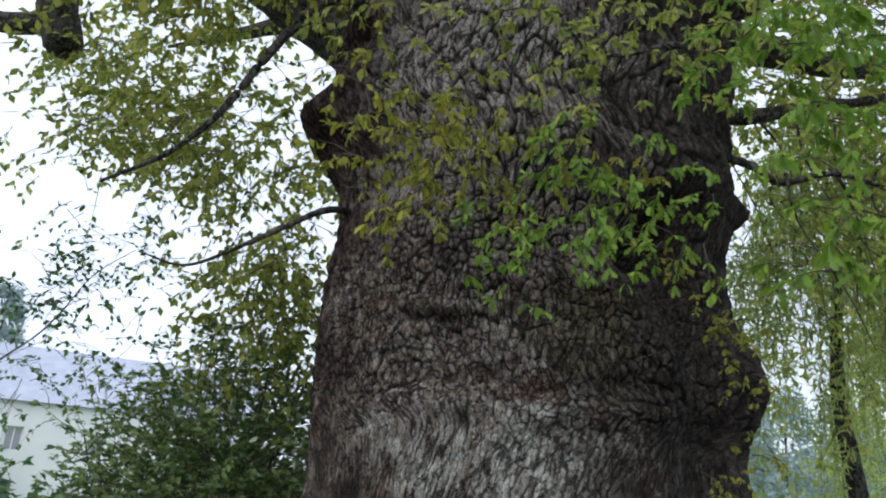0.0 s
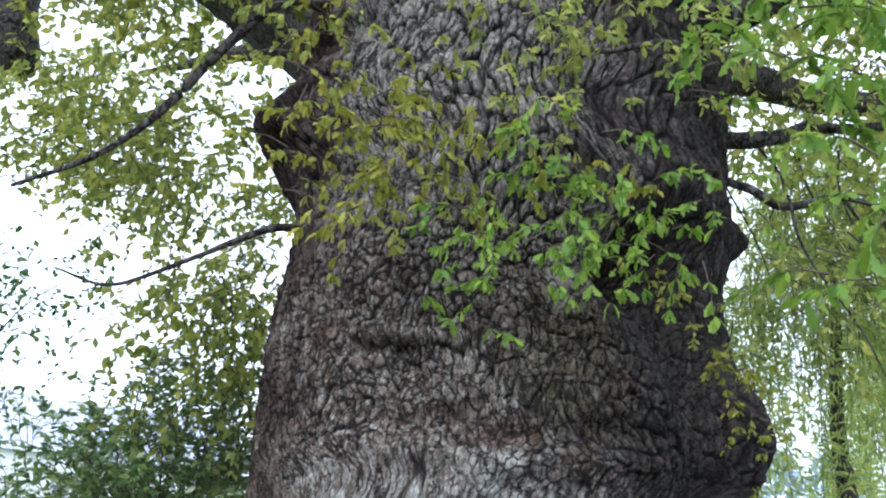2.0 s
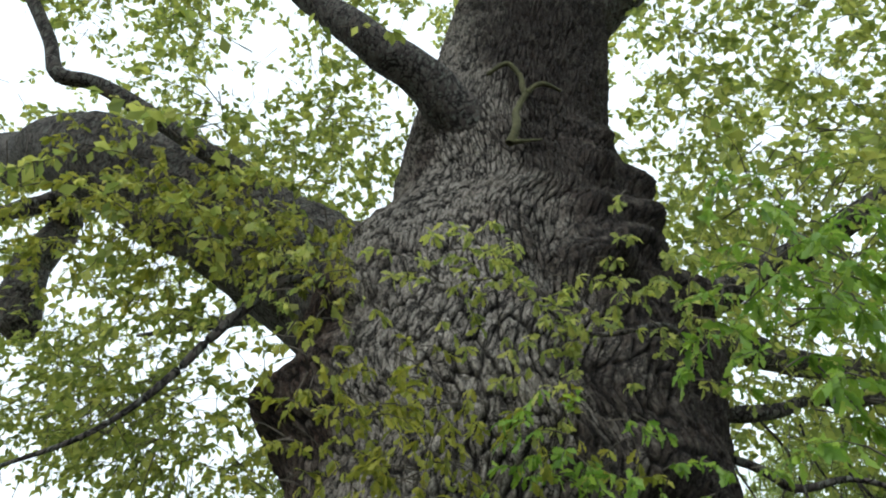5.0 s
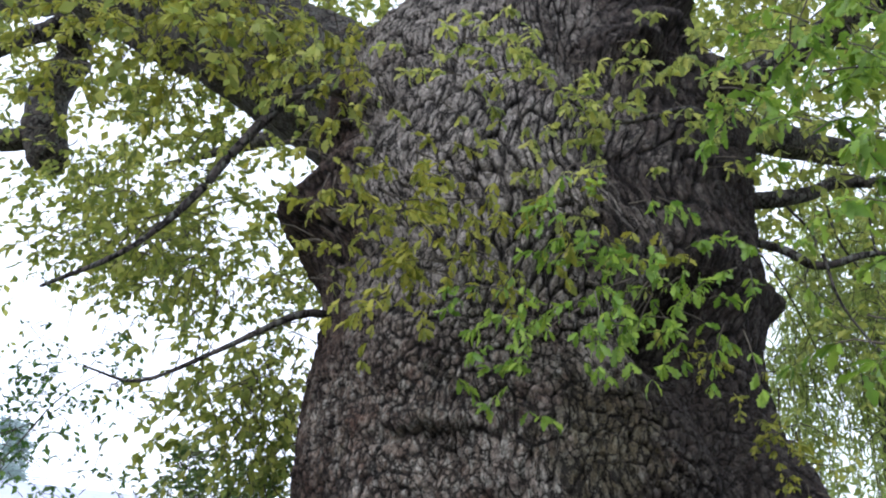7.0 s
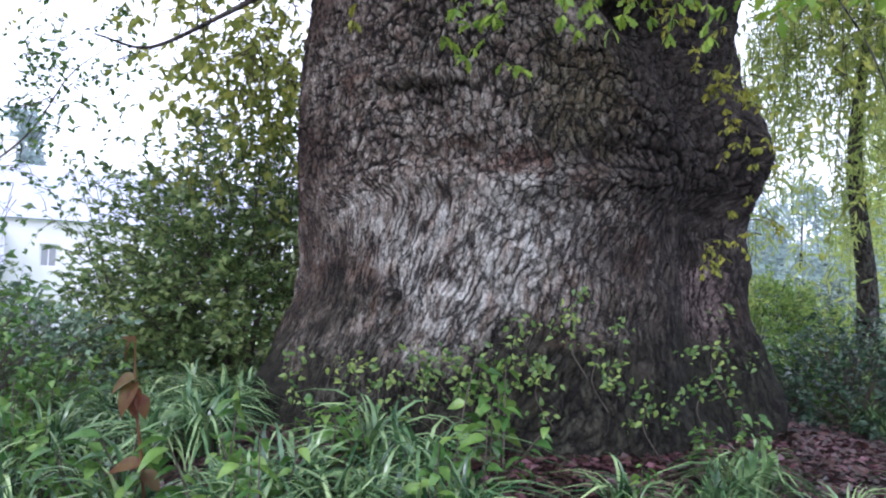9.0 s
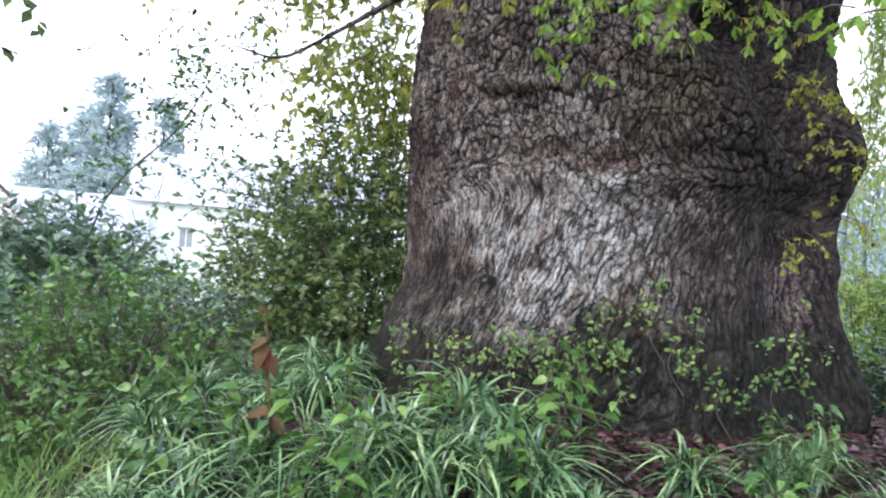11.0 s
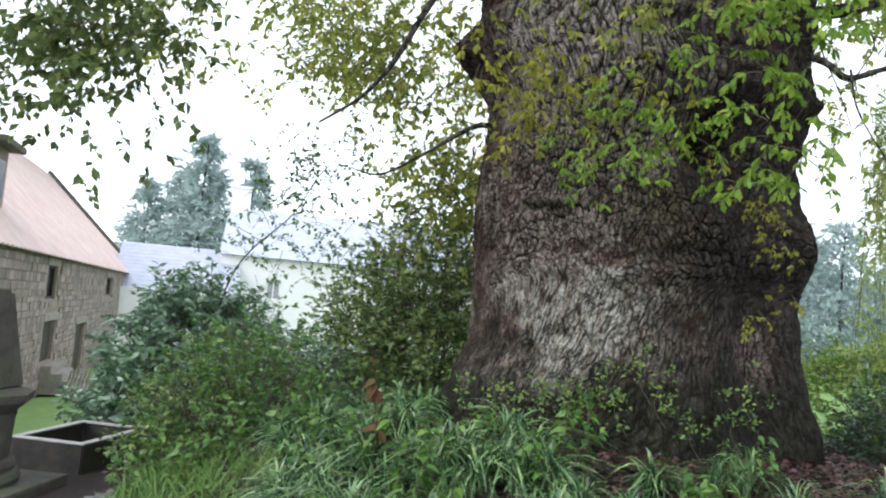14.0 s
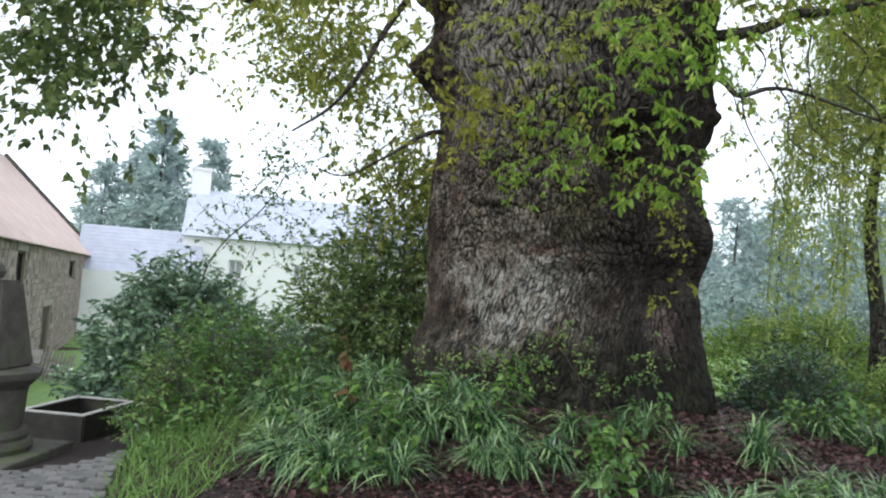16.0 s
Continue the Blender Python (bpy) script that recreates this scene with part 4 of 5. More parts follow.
shrub("tall_shrub", (-1.85, 7.25), (0.9, 0.85, 2.6), 2600, 0.085, HOLLY, "tall dense shrub with small dark olive leaves beside the oak", stems=7, leaves=9, ragged=0.45, shell=0.4, full=0.45)
shrub("tall_shrub", (-2.8, 7.4), (0.95, 0.8, 2.25), 1000, 0.085, HOLLY, "loose green leafy shrub behind the flower bed", leaves=9, ragged=0.6, shell=0.25, stems=5, full=0.4)
shrub("rhododendron", (-5.2, 7.35), (1.4, 1.05, 2.5), 2200, 0.125, RHODO, "glossy dark green rhododendron bush", leaves=8, ragged=0.2)
shrub("shrub", (-2.85, 4.7), (0.9, 0.7, 1.15), 700, 0.07, HERB, "loose light green shrub beside the rhododendron", leaves=8, ragged=0.35)
shrub("shrub", (-3.2, 6.1), (1.0, 0.7, 1.2), 600, 0.08, RHODO, "low glossy shrub among the border plants", leaves=8)
shrub("shrub", (-3.25, 4.6), (0.6, 0.55, 0.9), 420, 0.06, HOLLY, "low olive green shrub near the trough", leaves=8)
shrub("shrub", (-4.1, 6.6), (1.0, 0.8, 1.5), 600, 0.07, HOLLY, "leafy green shrub in the border", leaves=8)
shrub("meadow_shrub", (4.2, 11.2), (1.9, 1.2, 1.8), 1500, 0.085, SHRUB_BACK, "rounded light green shrub behind the oak", leaves=11, ragged=0.15, shell=0.75)
shrub("meadow_shrub", (5.4, 8.6), (1.3, 1.1, 1.2), 1000, 0.075, SHRUB_BACK, "soft light green shrub", leaves=10, ragged=0.2, shell=0.7)
shrub("shrub", (3.4, 7.5), (0.6, 0.5, 0.7), 350, 0.07, HERB, "leafy green shrub at the foot of the oak", leaves=8)
shrub("shrub", (3.05, 5.95), (0.5, 0.45, 0.78), 420, 0.06, DARK_LEAF, "dark low shrub on the bank", leaves=9, shell=0.3)
for tx, ty, th in ((13, 22, 8.0), (17.5, 22, 9.0)):
    shrub("garden_tree", (tx, ty), (2.3, 2.0, th), 800, 0.2, WILLOW, "light green broadleaf tree at the edge of the garden", leaves=8, twig_len=0.8, ragged=0.35, shell=0.35, category="tree", stems=5)
shrub("pale_shrub", (5.8, 13.2), (1.25, 1.1, 1.95), 800, 0.1, PALE_LEAF, "glossy grey-green shrub with pale leaf backs", leaves=8)


def conifer(x, y, h, w, seed, count=420, label="tall conifer with haze painted into its pale blue-green needles"):
    z = float(ground_z(x, y))
    h = h - 2.2
    ob = thing("conifer", (x, y, z), label, "tree", "distant conifers")
    part("trunk", np_mesh("trunk", *tube_arrays([(0, 0, -0.3), (0, 0, h * 0.5), (0.1, 0, h)], [0.013 * h, 0.009 * h, 0.003 * h], 8)), LIMB_BARK, ob)
    pos, way = [], []
    levels = 17
    for lv in range(levels):
        t = (lv + 0.4 * rng.random()) / levels
        for _ in range(10):
            if rng.random() < 0.15:
                continue
            a = rng.random() * 2 * np.pi
            reach = 1.5 * w * (1.05 - t) ** 0.85 * (0.5 + 0.6 * rng.random())
            f = rng.random(18) ** 0.7
            d = np.array([math.cos(a), math.sin(a), -0.12])
            q = np.array([0, 0, h * (0.14 + 0.86 * t)]) + d * reach * f[:, None] - np.array([0, 0, 0.18 * reach]) * (f ** 2)[:, None]
            pos.append(q + rng.normal(size=q.shape) * 0.06 * w)
            way.append(d + rng.normal(size=q.shape) * 0.55)
    pos, way = np.concatenate(pos), np.concatenate(way)
    part("needles", np_mesh("needles", *scatter(NEEDLE_TUFT, pos, way, rand_dirs(len(pos)), h * (0.03 + 0.035 * rng.random(len(pos))))), HAZE_NEEDLES, ob)


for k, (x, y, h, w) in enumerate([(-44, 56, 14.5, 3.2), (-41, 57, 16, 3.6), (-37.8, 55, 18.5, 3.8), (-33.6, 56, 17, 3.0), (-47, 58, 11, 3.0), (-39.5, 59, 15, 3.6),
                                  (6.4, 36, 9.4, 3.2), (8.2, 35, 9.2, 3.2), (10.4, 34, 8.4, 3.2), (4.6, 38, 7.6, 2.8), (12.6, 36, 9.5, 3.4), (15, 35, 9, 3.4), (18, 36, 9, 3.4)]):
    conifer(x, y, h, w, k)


def willow(x, y, h, w, strands, label):
    z = float(ground_z(x, y))
    ob = thing("weeping_tree", (x, y, z), label, "tree")
    part("trunk", np_mesh("trunk", *tube_arrays(spline([(0, 0, -0.3), (0.14, 0, h * 0.2), (-0.05, 0, h * 0.45), (0.12, 0.1, h * 0.7), (0, 0.1, h * 0.9)], 20), np.linspace(0.16, 0.02, 20), 8)), LIMB_BARK, ob)
    a, r = rng.random(strands) * 2 * np.pi, w * np.sqrt(rng.random(strands))
    top = h * (1.0 - 0.35 * (r / w) ** 2) * (0.8 + 0.25 * rng.random(strands))
    drop = (0.3 + 0.5 * rng.random(strands)) * h * 0.7
    tubes, pos, way = [], [], []
    for k in range(strands):
        q = np.array([r[k] * math.cos(a[k]), r[k] * math.sin(a[k]), top[k]])
        sway = 0.12 * rng.normal(size=(4, 3))
        line = sway + np.array([q * [0.6, 0.6, 1.02], q, q * [1.03, 1.03, 1] - [0, 0, 0.5 * drop[k]], q * [1.05, 1.05, 1] - [0, 0, drop[k]]])
        tubes.append(tube_arrays(line, [0.008, 0.005, 0.003, 0.002], 3))
        m = 85
        f = rng.random(m) * 3
        i = np.minimum(f.astype(int), 2)
        pos.append(line[i] + (line[i + 1] - line[i]) * (f - i)[:, None] + 0.05 * rng.normal(size=(m, 3)))
        way.append(rng.normal(size=(m, 3)) * 0.7 + [0, 0, -0.8])
    part("twig_mass", np_mesh("twig_mass", *joined(tubes)), TWIG_BARK, ob)
    pos, way = np.concatenate(pos), np.concatenate(way)
    part("foliage", np_mesh("foliage", *scatter(NARROW_LEAF, pos, way, rand_dirs(len(pos)), 0.15 * (0.6 + 0.7 * rng.random(len(pos))))), WILLOW, ob)


# slender young tree in the border
ob = thing("young_tree", (-5.1, 7.3, float(ground_z(-5.1, 7.3))), "slender leaning young tree with sparse light leaves", "tree")
stem = spline([(-5.1, 7.3, float(ground_z(-5.1, 7.3)) - 0.1), (-4.76, 7.2, 1.06), (-3.9, 7.2, 2.05), (-3.55, 7.2, 2.6), (-3.18, 7.2, 2.9)], 40) - np.array(ob.location)
part("stem", np_mesh("stem", *tube_arrays(stem, np.linspace(0.013, 0.004, 40), 7)), TWIG_BARK, ob)
c = np.repeat(stem[12::2], 13, 0) + rng.normal(size=(13 * len(stem[12::2]), 3)) * [0.36, 0.25, 0.3]
twig, lv = sprays(c, rng.normal(size=c.shape) * [1, 0.6, 0.6] + [0.1, -0.2, 0.1], 0.35 * (0.5 + rng.random(len(c))), 7, 0.07, OAK_FAR)
part("twig_mass", np_mesh("twig_mass", *twig), TWIG_BARK, ob)
part("foliage", np_mesh("foliage", *lv), HERB, ob)

# far wood, in the same haze-paled colour as the conifers
n = 11000
x = 3.0 + 26 * rng.random(n)
top = 4.2 + 1.0 * np.sin(x * 0.9) + 0.9 * np.sin(x * 2.3 + 1)
p = np.stack([x, 41 + 3 * rng.random(n), -0.8 + (top + 0.8) * rng.random(n) ** 0.8], -1)
tagged(part("far_wood", np_mesh("far_wood", *scatter(NEEDLE_TUFT, p, rng.normal(size=p.shape) + [0, -0.3, -0.2], rand_dirs(n), 0.5 + 0.5 * rng.random(n))), HAZE_NEEDLES), "woodland edge beyond the garden, its green paled with painted haze", "wood", kind="stuff")

willow(4.8, 9.5, 7.0, 1.4, 205, "weeping tree with hanging pale yellow-green leaves")
willow(10.5, 17, 8, 2.4, 200, "light green weeping tree at the edge of the garden")

# ---- plants under the oak ----
def clump_mesh(seed, blades, length):
    rs = np.random.default_rng(seed)
    vs, fs, n = [], [], 0
    for _ in range(blades):
        a, out = rs.random() * 2 * np.pi, 0.25 + 0.75 * rs.random()
        L = length * (0.55 + 0.6 * rs.random())
        w = 0.0045 + 0.005 * rs.random()
        t = np.linspace(0, 1, 7)
        rad = L * out * (0.2 * t + 0.8 * t ** 2)
        z = L * (1.1 * t - (0.3 + 0.9 * out) * t ** 2.2)
        base = rs.normal(size=2) * 0.04
        c, s_ = math.cos(a), math.sin(a)
        mid = np.stack([base[0] + rad * c, base[1] + rad * s_, z], -1)
        wid = w * (1 - t ** 3) * (0.6 + 0.9 * np.minimum(1, t * 3))
        off = np.array([-s_, c, 0])[None] * wid[:, None]
        v = np.concatenate([mid - off + [0, 0, 0.35 * w], mid, mid + off + [0, 0, 0.35 * w]])
        m = 7
        i = np.arange(m - 1)
        f = np.concatenate([np.stack([i, m + i, m + i + 1, i + 1], -1), np.stack([m + i, 2 * m + i, 2 * m + i + 1, m + i + 1], -1)])
        vs.append(v)
        fs.append(f + n)
        n += len(v)
    return np_mesh("leaf_tuft", np.concatenate(vs), np.concatenate(fs))


clump_kinds = []
for k in range(5):
    ob = thing("strap_leaf_clump", (0, 0, -50), "clump of arching green strap-shaped leaves", "plant", "strap-leaved plants under the oak")
    part("leaf_tuft", clump_mesh(100 + k, 74, 0.56 + 0.06 * k), GRASS, ob)
    clump_kinds.append(ob)


def plant_at(kinds, spots, tilt=8):
    for n, (x, y, size) in enumerate(spots):
        m = pose(x, y, float(ground_z(x, y)), rng.normal() * tilt, rng.normal() * tilt, rng.random() * 360)
        ob = kinds[n % len(kinds)]
        made = copy_thing(ob, m) if n >= len(kinds) else ob
        if n < len(kinds):
            ob.matrix_basis = m
        made.scale = (size, size, size)


def spots_in(count, regions, lo=0.6, hi=0.98):
    out = []
    for k in range(count):
        (x0, x1), (y0, y1) = regions[k % len(regions)]
        out.append((x0 + (x1 - x0) * rng.random(), y0 + (y1 - y0) * rng.random(), lo + (hi - lo) * rng.random()))
    return out


def spread(count, xs, ys, lo=0.65, hi=1.0):
    return spots_in(count, [(xs, ys)], lo, hi)


plant_at(clump_kinds, [(1.42, 3.6, 1.0), (1.25, 3.42, 0.75), (0.86, 3.33, 0.7), (-0.2, 3.75, 0.95), (0.1, 3.45, 0.9), (-0.05, 3.2, 1.0), (0.25, 3.15, 0.9), (-0.42, 3.45, 0.85), (1.75, 3.35, 0.6)]
         + spread(26, (-2.3, -1.05), (3.6, 5.0)) + spread(30, (-1.5, 0.1), (2.3, 3.3)) + spread(9, (0.2, 0.9), (2.35, 3.05), 0.5, 0.8) + spread(6, (0.95, 2.1), (2.1, 2.8), 0.5, 0.8)
         + spread(10, (2.3, 3.5), (2.5, 3.7)) + spread(12, (2.9, 4.3), (4.7, 6.6), 0.6, 0.9))


def herb_mesh(seed, n, height, leaf):
    rs = np.random.default_rng(seed)
    stems, pos, way, up = [], [], [], []
    for _ in range(n):
        b = rs.normal(size=2) * 0.07
        tip = np.array([b[0] + rs.normal() * 0.1, b[1] + rs.normal() * 0.1, height * (0.6 + 0.6 * rs.random())])
        stems.append(tube_arrays([(b[0], b[1], -0.03), (b[0] * 0.5 + tip[0] * 0.5, b[1] * 0.5 + tip[1] * 0.5, tip[2] * 0.55), tip], [0.004, 0.003, 0.002], 5))
        for k in range(9):
            f = 0.3 + 0.7 * k / 8
            pos.append(np.array([b[0], b[1], 0]) * (1 - f) + tip * f)
            d = rs.normal(size=3) * [1, 1, 0.2]
            way.append(d)
            up.append([0, 0, 1] + rs.normal(size=3) * 0.3)
    lv = scatter(BROAD_LEAF, np.array(pos), np.array(way), np.array(up), leaf * (0.6 + 0.6 * rs.random(len(pos))))
    return np_mesh("stem", *joined(stems)), np_mesh("foliage", *lv)


herb_kinds = []
for k in range(4):
    ob = thing("seedling", (0, 0, -50), "young leafy green seedling with broad leaves", "plant", "seedlings under the oak")
    st, lv = herb_mesh(200 + k, 4, 0.36, 0.085)
    part("stem", st, TWIG_BARK, ob)
    part("foliage", lv, HERB, ob)
    herb_kinds.append(ob)
plant_at(herb_kinds, [(0.42, 3.85, 1.25), (0.95, 3.3, 0.6), (-0.79, 3.3, 1.35), (-1.0, 3.2, 1.4), (-0.55, 3.0, 1.2), (0.36, 3.3, 1.1), (0.2, 3.05, 1.1), (-1.25, 3.35, 1.2), (-0.35, 3.6, 1.0), (-0.6, 2.66, 1.1), (-0.3, 2.5, 1.0), (-1.5, 2.9, 1.2), (1.35, 4.02, 0.6), (1.62, 4.05, 0.7), (-0.5, 3.9, 0.8)]
         + spread(9, (0.85, 1.6), (2.2, 3.1), 0.7, 1.1) + spread(13, (2.7, 4.3), (4.2, 5.8), 0.8, 1.4) + spread(8, (2.2, 3.3), (1.9, 2.7), 0.7, 1.1) + spread(7, (-1.4, 0.0), (2.0, 2.6), 0.6, 1.0) + spread(9, (-3.0, -1.8), (3.0, 4.4), 0.8, 1.3) + spread(8, (2.6, 3.6), (5.4, 6.8), 0.8, 1.2), 6)

# the reddish shoot of a young tree
ob = thing("young_tree_shoot", (-1.0, 3.1, float(ground_z(-1.0, 3.1))), "thin upright sapling with red and olive young leaves", "plant")
part("stem", np_mesh("stem", *tube_arrays(spline([(0.1, 0, -0.05), (0.06, 0, 0.35), (0.02, 0, 0.6), (0, 0, 0.85)], 12), np.linspace(0.008, 0.004, 12), 6)), RED_LEAF, ob)
red_at = np.array([(0.0, 0, 0.84), (0.01, 0, 0.82), (0.02, 0, 0.7), (0.025, 0, 0.68), (0.03, 0, 0.66), (0.03, 0, 0.64), (0.06, 0, 0.38), (0.06, 0, 0.36)])
red_way = np.array([(-1, 0.2, -0.9), (-0.4, -0.5, 0.6), (-1, -0.2, -0.3), (-0.7, -0.6, -1.0), (-0.3, -0.7, -1.3), (0.5, -0.3, -0.9), (-1, -0.3, 0.1), (0.8, -0.4, -0.4)], float)
part("foliage", np_mesh("foliage", *scatter(BROAD_LEAF, red_at, red_way, np.tile([0.1, -0.6, 1.0], (8, 1)), np.array([0.1, 0.06, 0.12, 0.13, 0.1, 0.09, 0.12, 0.1]))), RED_LEAF, ob)

# small climbing plants on the foot of the trunk
ivy_c = [(-0.17, 4.1, 0.34), (0.1, 4.08, 0.49), (0.33, 4.05, 0.45), (0.55, 4.05, 0.57), (0.77, 4.05, 0.63), (0.88, 4.08, 0.47), (1.43, 4.2, 0.33), (1.14, 4.1, 0.26), (1.51, 4.25, 0.55), (-0.11, 4.05, 0.2), (0.3, 4.0, 0.3), (0.6, 4.0, 0.4), (-0.45, 4.15, 0.3), (0.05, 4.02, 0.35)]
c = np.repeat(np.array(ivy_c) - np.array([0, 0.05, 0]), 5, 0)
c = np.repeat(c + rng.normal(size=c.shape) * [0.1, 0.02, 0.07], 11, 0)
c = c + rng.normal(size=c.shape) * [0.035, 0.02, 0.025]
ob = thing("ivy", (0.5, 4.1, 0), "small green ivy leaves climbing the foot of the trunk", "plant")
IVY = material("ivy_leaf", (0.07, 0.14, 0.03), (0.19, 0.28, 0.06), 4.0, 0.4, 0.0, through_light=0.25, island=0.5)
lv = part("foliage", np_mesh("foliage", *scatter(BROAD_LEAF, c, rng.normal(size=c.shape) * [1, 0.3, 0.8] + [0, -0.3, -0.2], rng.normal(size=c.shape) * 0.7 + [0, -0.8, 0.6], 0.014 + 0.028 * rng.random(len(c)))), IVY, ob)
lv.matrix_parent_inverse = Matrix.Translation((-0.5, -4.1, 0))
for qx, qy, qz in ivy_c:
    st = part("stem", np_mesh("stem", *tube_arrays(spline([(qx + 0.06, qy + 0.04, max(qz - 0.25, -0.02)), (qx - 0.03, qy + 0.02, qz - 0.1), (qx, qy, qz + 0.03)], 10), np.linspace(0.004, 0.002, 10), 5)), TWIG_BARK, ob)
    st.matrix_parent_inverse = Matrix.Translation((-0.5, -4.1, 0))

# fallen leaves
n = 21000
x, y = np.append(0.7 + 2.6 * rng.normal(size=n), -1.3 + 5.0 * rng.random(n)), np.append(3.0 + 2.3 * rng.normal(size=n), 1.9 + 3.2 * rng.random(n))
settled = (x > -2.6 - 0.35 * (y - 2)) & (y > -6)
x, y = x[settled], y[settled]
n = len(x)
p = np.stack([x, y, ground_z(x, y) + 0.004 + 0.02 * rng.random(n)], -1)
p = p[np.hypot(p[:, 0] - 0.6, p[:, 1] - 5.8) > 1.6]
w = rng.normal(size=p.shape) * [1, 1, 0.25]
tagged(part("leaf_litter", np_mesh("leaf_litter", *scatter(OAK_FAR, p, w, rng.normal(size=p.shape) * 0.35 + [0, 0, 1], 0.03 + 0.045 * rng.random(len(p)))), LITTER), "brown fallen oak leaves on the soil", "leaves", kind="stuff")


# ---- lawn ----
def lifted(x, y):
    return ground_z(x, y) + 0.03


LAWN = material("lawn_grass", (0.10, 0.2, 0.04), (0.2, 0.32, 0.08), 4.0, 0.8, 0.6, 30, stain=(0.2, 0.24, 0.08), stain_scale=1.0, stain_at=0.6)
sheet("lawn", np.linspace(-60, -6.0, 60), np.linspace(7.0, 70, 60), lifted, LAWN, "green mown lawn sloping down to the farm buildings", "lawn")
sheet("meadow", np.linspace(2.5, 60, 50), np.linspace(9.0, 80, 50), lifted, LAWN, "rough green grass behind the oak", "meadow")

# ---- the farm buildings ----
WALL_AT, ALONG, OUT = Vector((-16.2, 16.37, 0)), Vector((-0.546, 0.838, 0)), Vector((0.838, 0.546, 0))
BARN = Matrix(((ALONG.x, OUT.x, 0, WALL_AT.x), (ALONG.y, OUT.y, 0, WALL_AT.y), (0, 0, 1, 0), (0, 0, 0, 1)))


def holed_wall(name, x0, x1, z0, z1, holes, depth, mat, parent, label=""):
    """A wall in the x-z plane of its thing, facing +y, with openings that go through it."""
    bm = bmesh.new()
    xs = sorted({x0, x1, *(h[0] for h in holes), *(h[1] for h in holes)})
    for a_, b_ in zip(xs, xs[1:]):
        mid = (a_ + b_) / 2
        cut = sorted((h[2], h[3]) for h in holes if h[0] < mid < h[1])
        z = z0
        for lo, hi in cut + [(z1, z1)]:
            if lo > z + 1e-4:
                box(bm, (b_ - a_, depth, lo - z), Matrix.Translation((mid, -depth / 2, (z + lo) / 2)))
            z = max(z, hi)
    return part(name, bm, mat, parent, label)


def slab(name, corners, thick, mat, parent, label="", waves=0, courses=0):
    """A roof slope from four corners (eave start, eave end, ridge end, ridge start), corrugated or in stepped courses."""
    e0, e1, r1, r0 = (np.array(c_, float) for c_ in corners)
    nu, nv = (waves * 6 if waves else 2), (courses * 2 if courses else 2)
    u = np.linspace(0, 1, nu + 1)
    v = np.repeat(np.linspace(0, 1, courses + 1), 2)[1:-1] if courses else np.linspace(0, 1, nv + 1)
    up = np.cross(e1 - e0, r0 - e0)
    up /= np.linalg.norm(up)
    up = up if up[2] > 0 else -up
    U, V = np.meshgrid(u, v, indexing="ij")
    p = (e0 * (1 - U[..., None]) + e1 * U[..., None]) * (1 - V[..., None]) + (r0 * (1 - U[..., None]) + r1 * U[..., None]) * V[..., None]
    lift = np.zeros(U.shape)
    if waves:
        lift = lift + 0.03 * np.sin(U * waves * 2 * np.pi)
    if courses:
        lift = lift + 0.008 * (np.arange(len(v)) % 2 == 0)[None]
    top = p + up * (lift + thick)[..., None]
    n, m = U.shape
    i, j = np.meshgrid(np.arange(n - 1), np.arange(m - 1), indexing="ij")
    q = np.stack([i * m + j, (i + 1) * m + j, (i + 1) * m + j + 1, i * m + j + 1], -1).reshape(-1, 4)
    verts = np.concatenate([top.reshape(-1, 3), p.reshape(-1, 3)])
    rim = [i_ * m for i_ in range(n)] + [(n - 1) * m + j_ for j_ in range(1, m)] + [i_ * m + m - 1 for i_ in range(n - 2, -1, -1)] + [j_ for j_ in range(m - 2, 0, -1)]
    sides = np.array([(a_, b_, b_ + n * m, a_ + n * m) for a_, b_ in zip(rim, rim[1:] + rim[:1])])
    return part(name, np_mesh(name, verts, np.concatenate([q, q[:, ::-1] + n * m, sides]), flat=not waves), mat, parent, label)


barn = thing("barn", (0, 0, 0), "old granite barn with a rusty pink corrugated roof", "building")
barn.matrix_basis = BARN
OPENINGS = [(-0.8, 0.6, 0.35, 1.3), (12.2, 14.2, 0.4, 1.2), (-0.5, 1.2, -1.5, -0.3), (5.3, 7.3, -2.6, -0.6)]
holed_wall("wall", -13, 24, -3.6, 1.66, OPENINGS, 0.6, MORTAR, barn, "rubble granite wall")
bm = bmesh.new()
for pts in ([(24, -0.6, -3.6), (24, -9.6, -3.6), (24, -9.6, 1.6), (24, -5.1, 6.8), (24, -0.6, 1.6)],):
    f = bm.faces.new([bm.verts.new(p_) for p_ in pts])
ex = bmesh.ops.extrude_face_region(bm, geom=bm.faces[:])
bmesh.ops.translate(bm, verts=[v_ for v_ in ex["geom"] if isinstance(v_, bmesh.types.BMVert)], vec=(-0.6, 0, 0))
bmesh.ops.recalc_face_normals(bm, faces=bm.faces[:])
part("gable", bm, MORTAR, barn)
slab("roof", [(-13, 0.25, 1.55), (23.7, 0.25, 1.55), (23.7, -5.1, 6.85), (-13, -5.1, 6.85)], 0.03, RUST_ROOF, barn, "rusty pink corrugated iron", waves=90)
slab("roof", [(-13, -10.4, 1.55), (23.7, -10.4, 1.55), (23.7, -5.1, 6.85), (-13, -5.1, 6.85)], 0.03, RUST_ROOF, barn, waves=40)
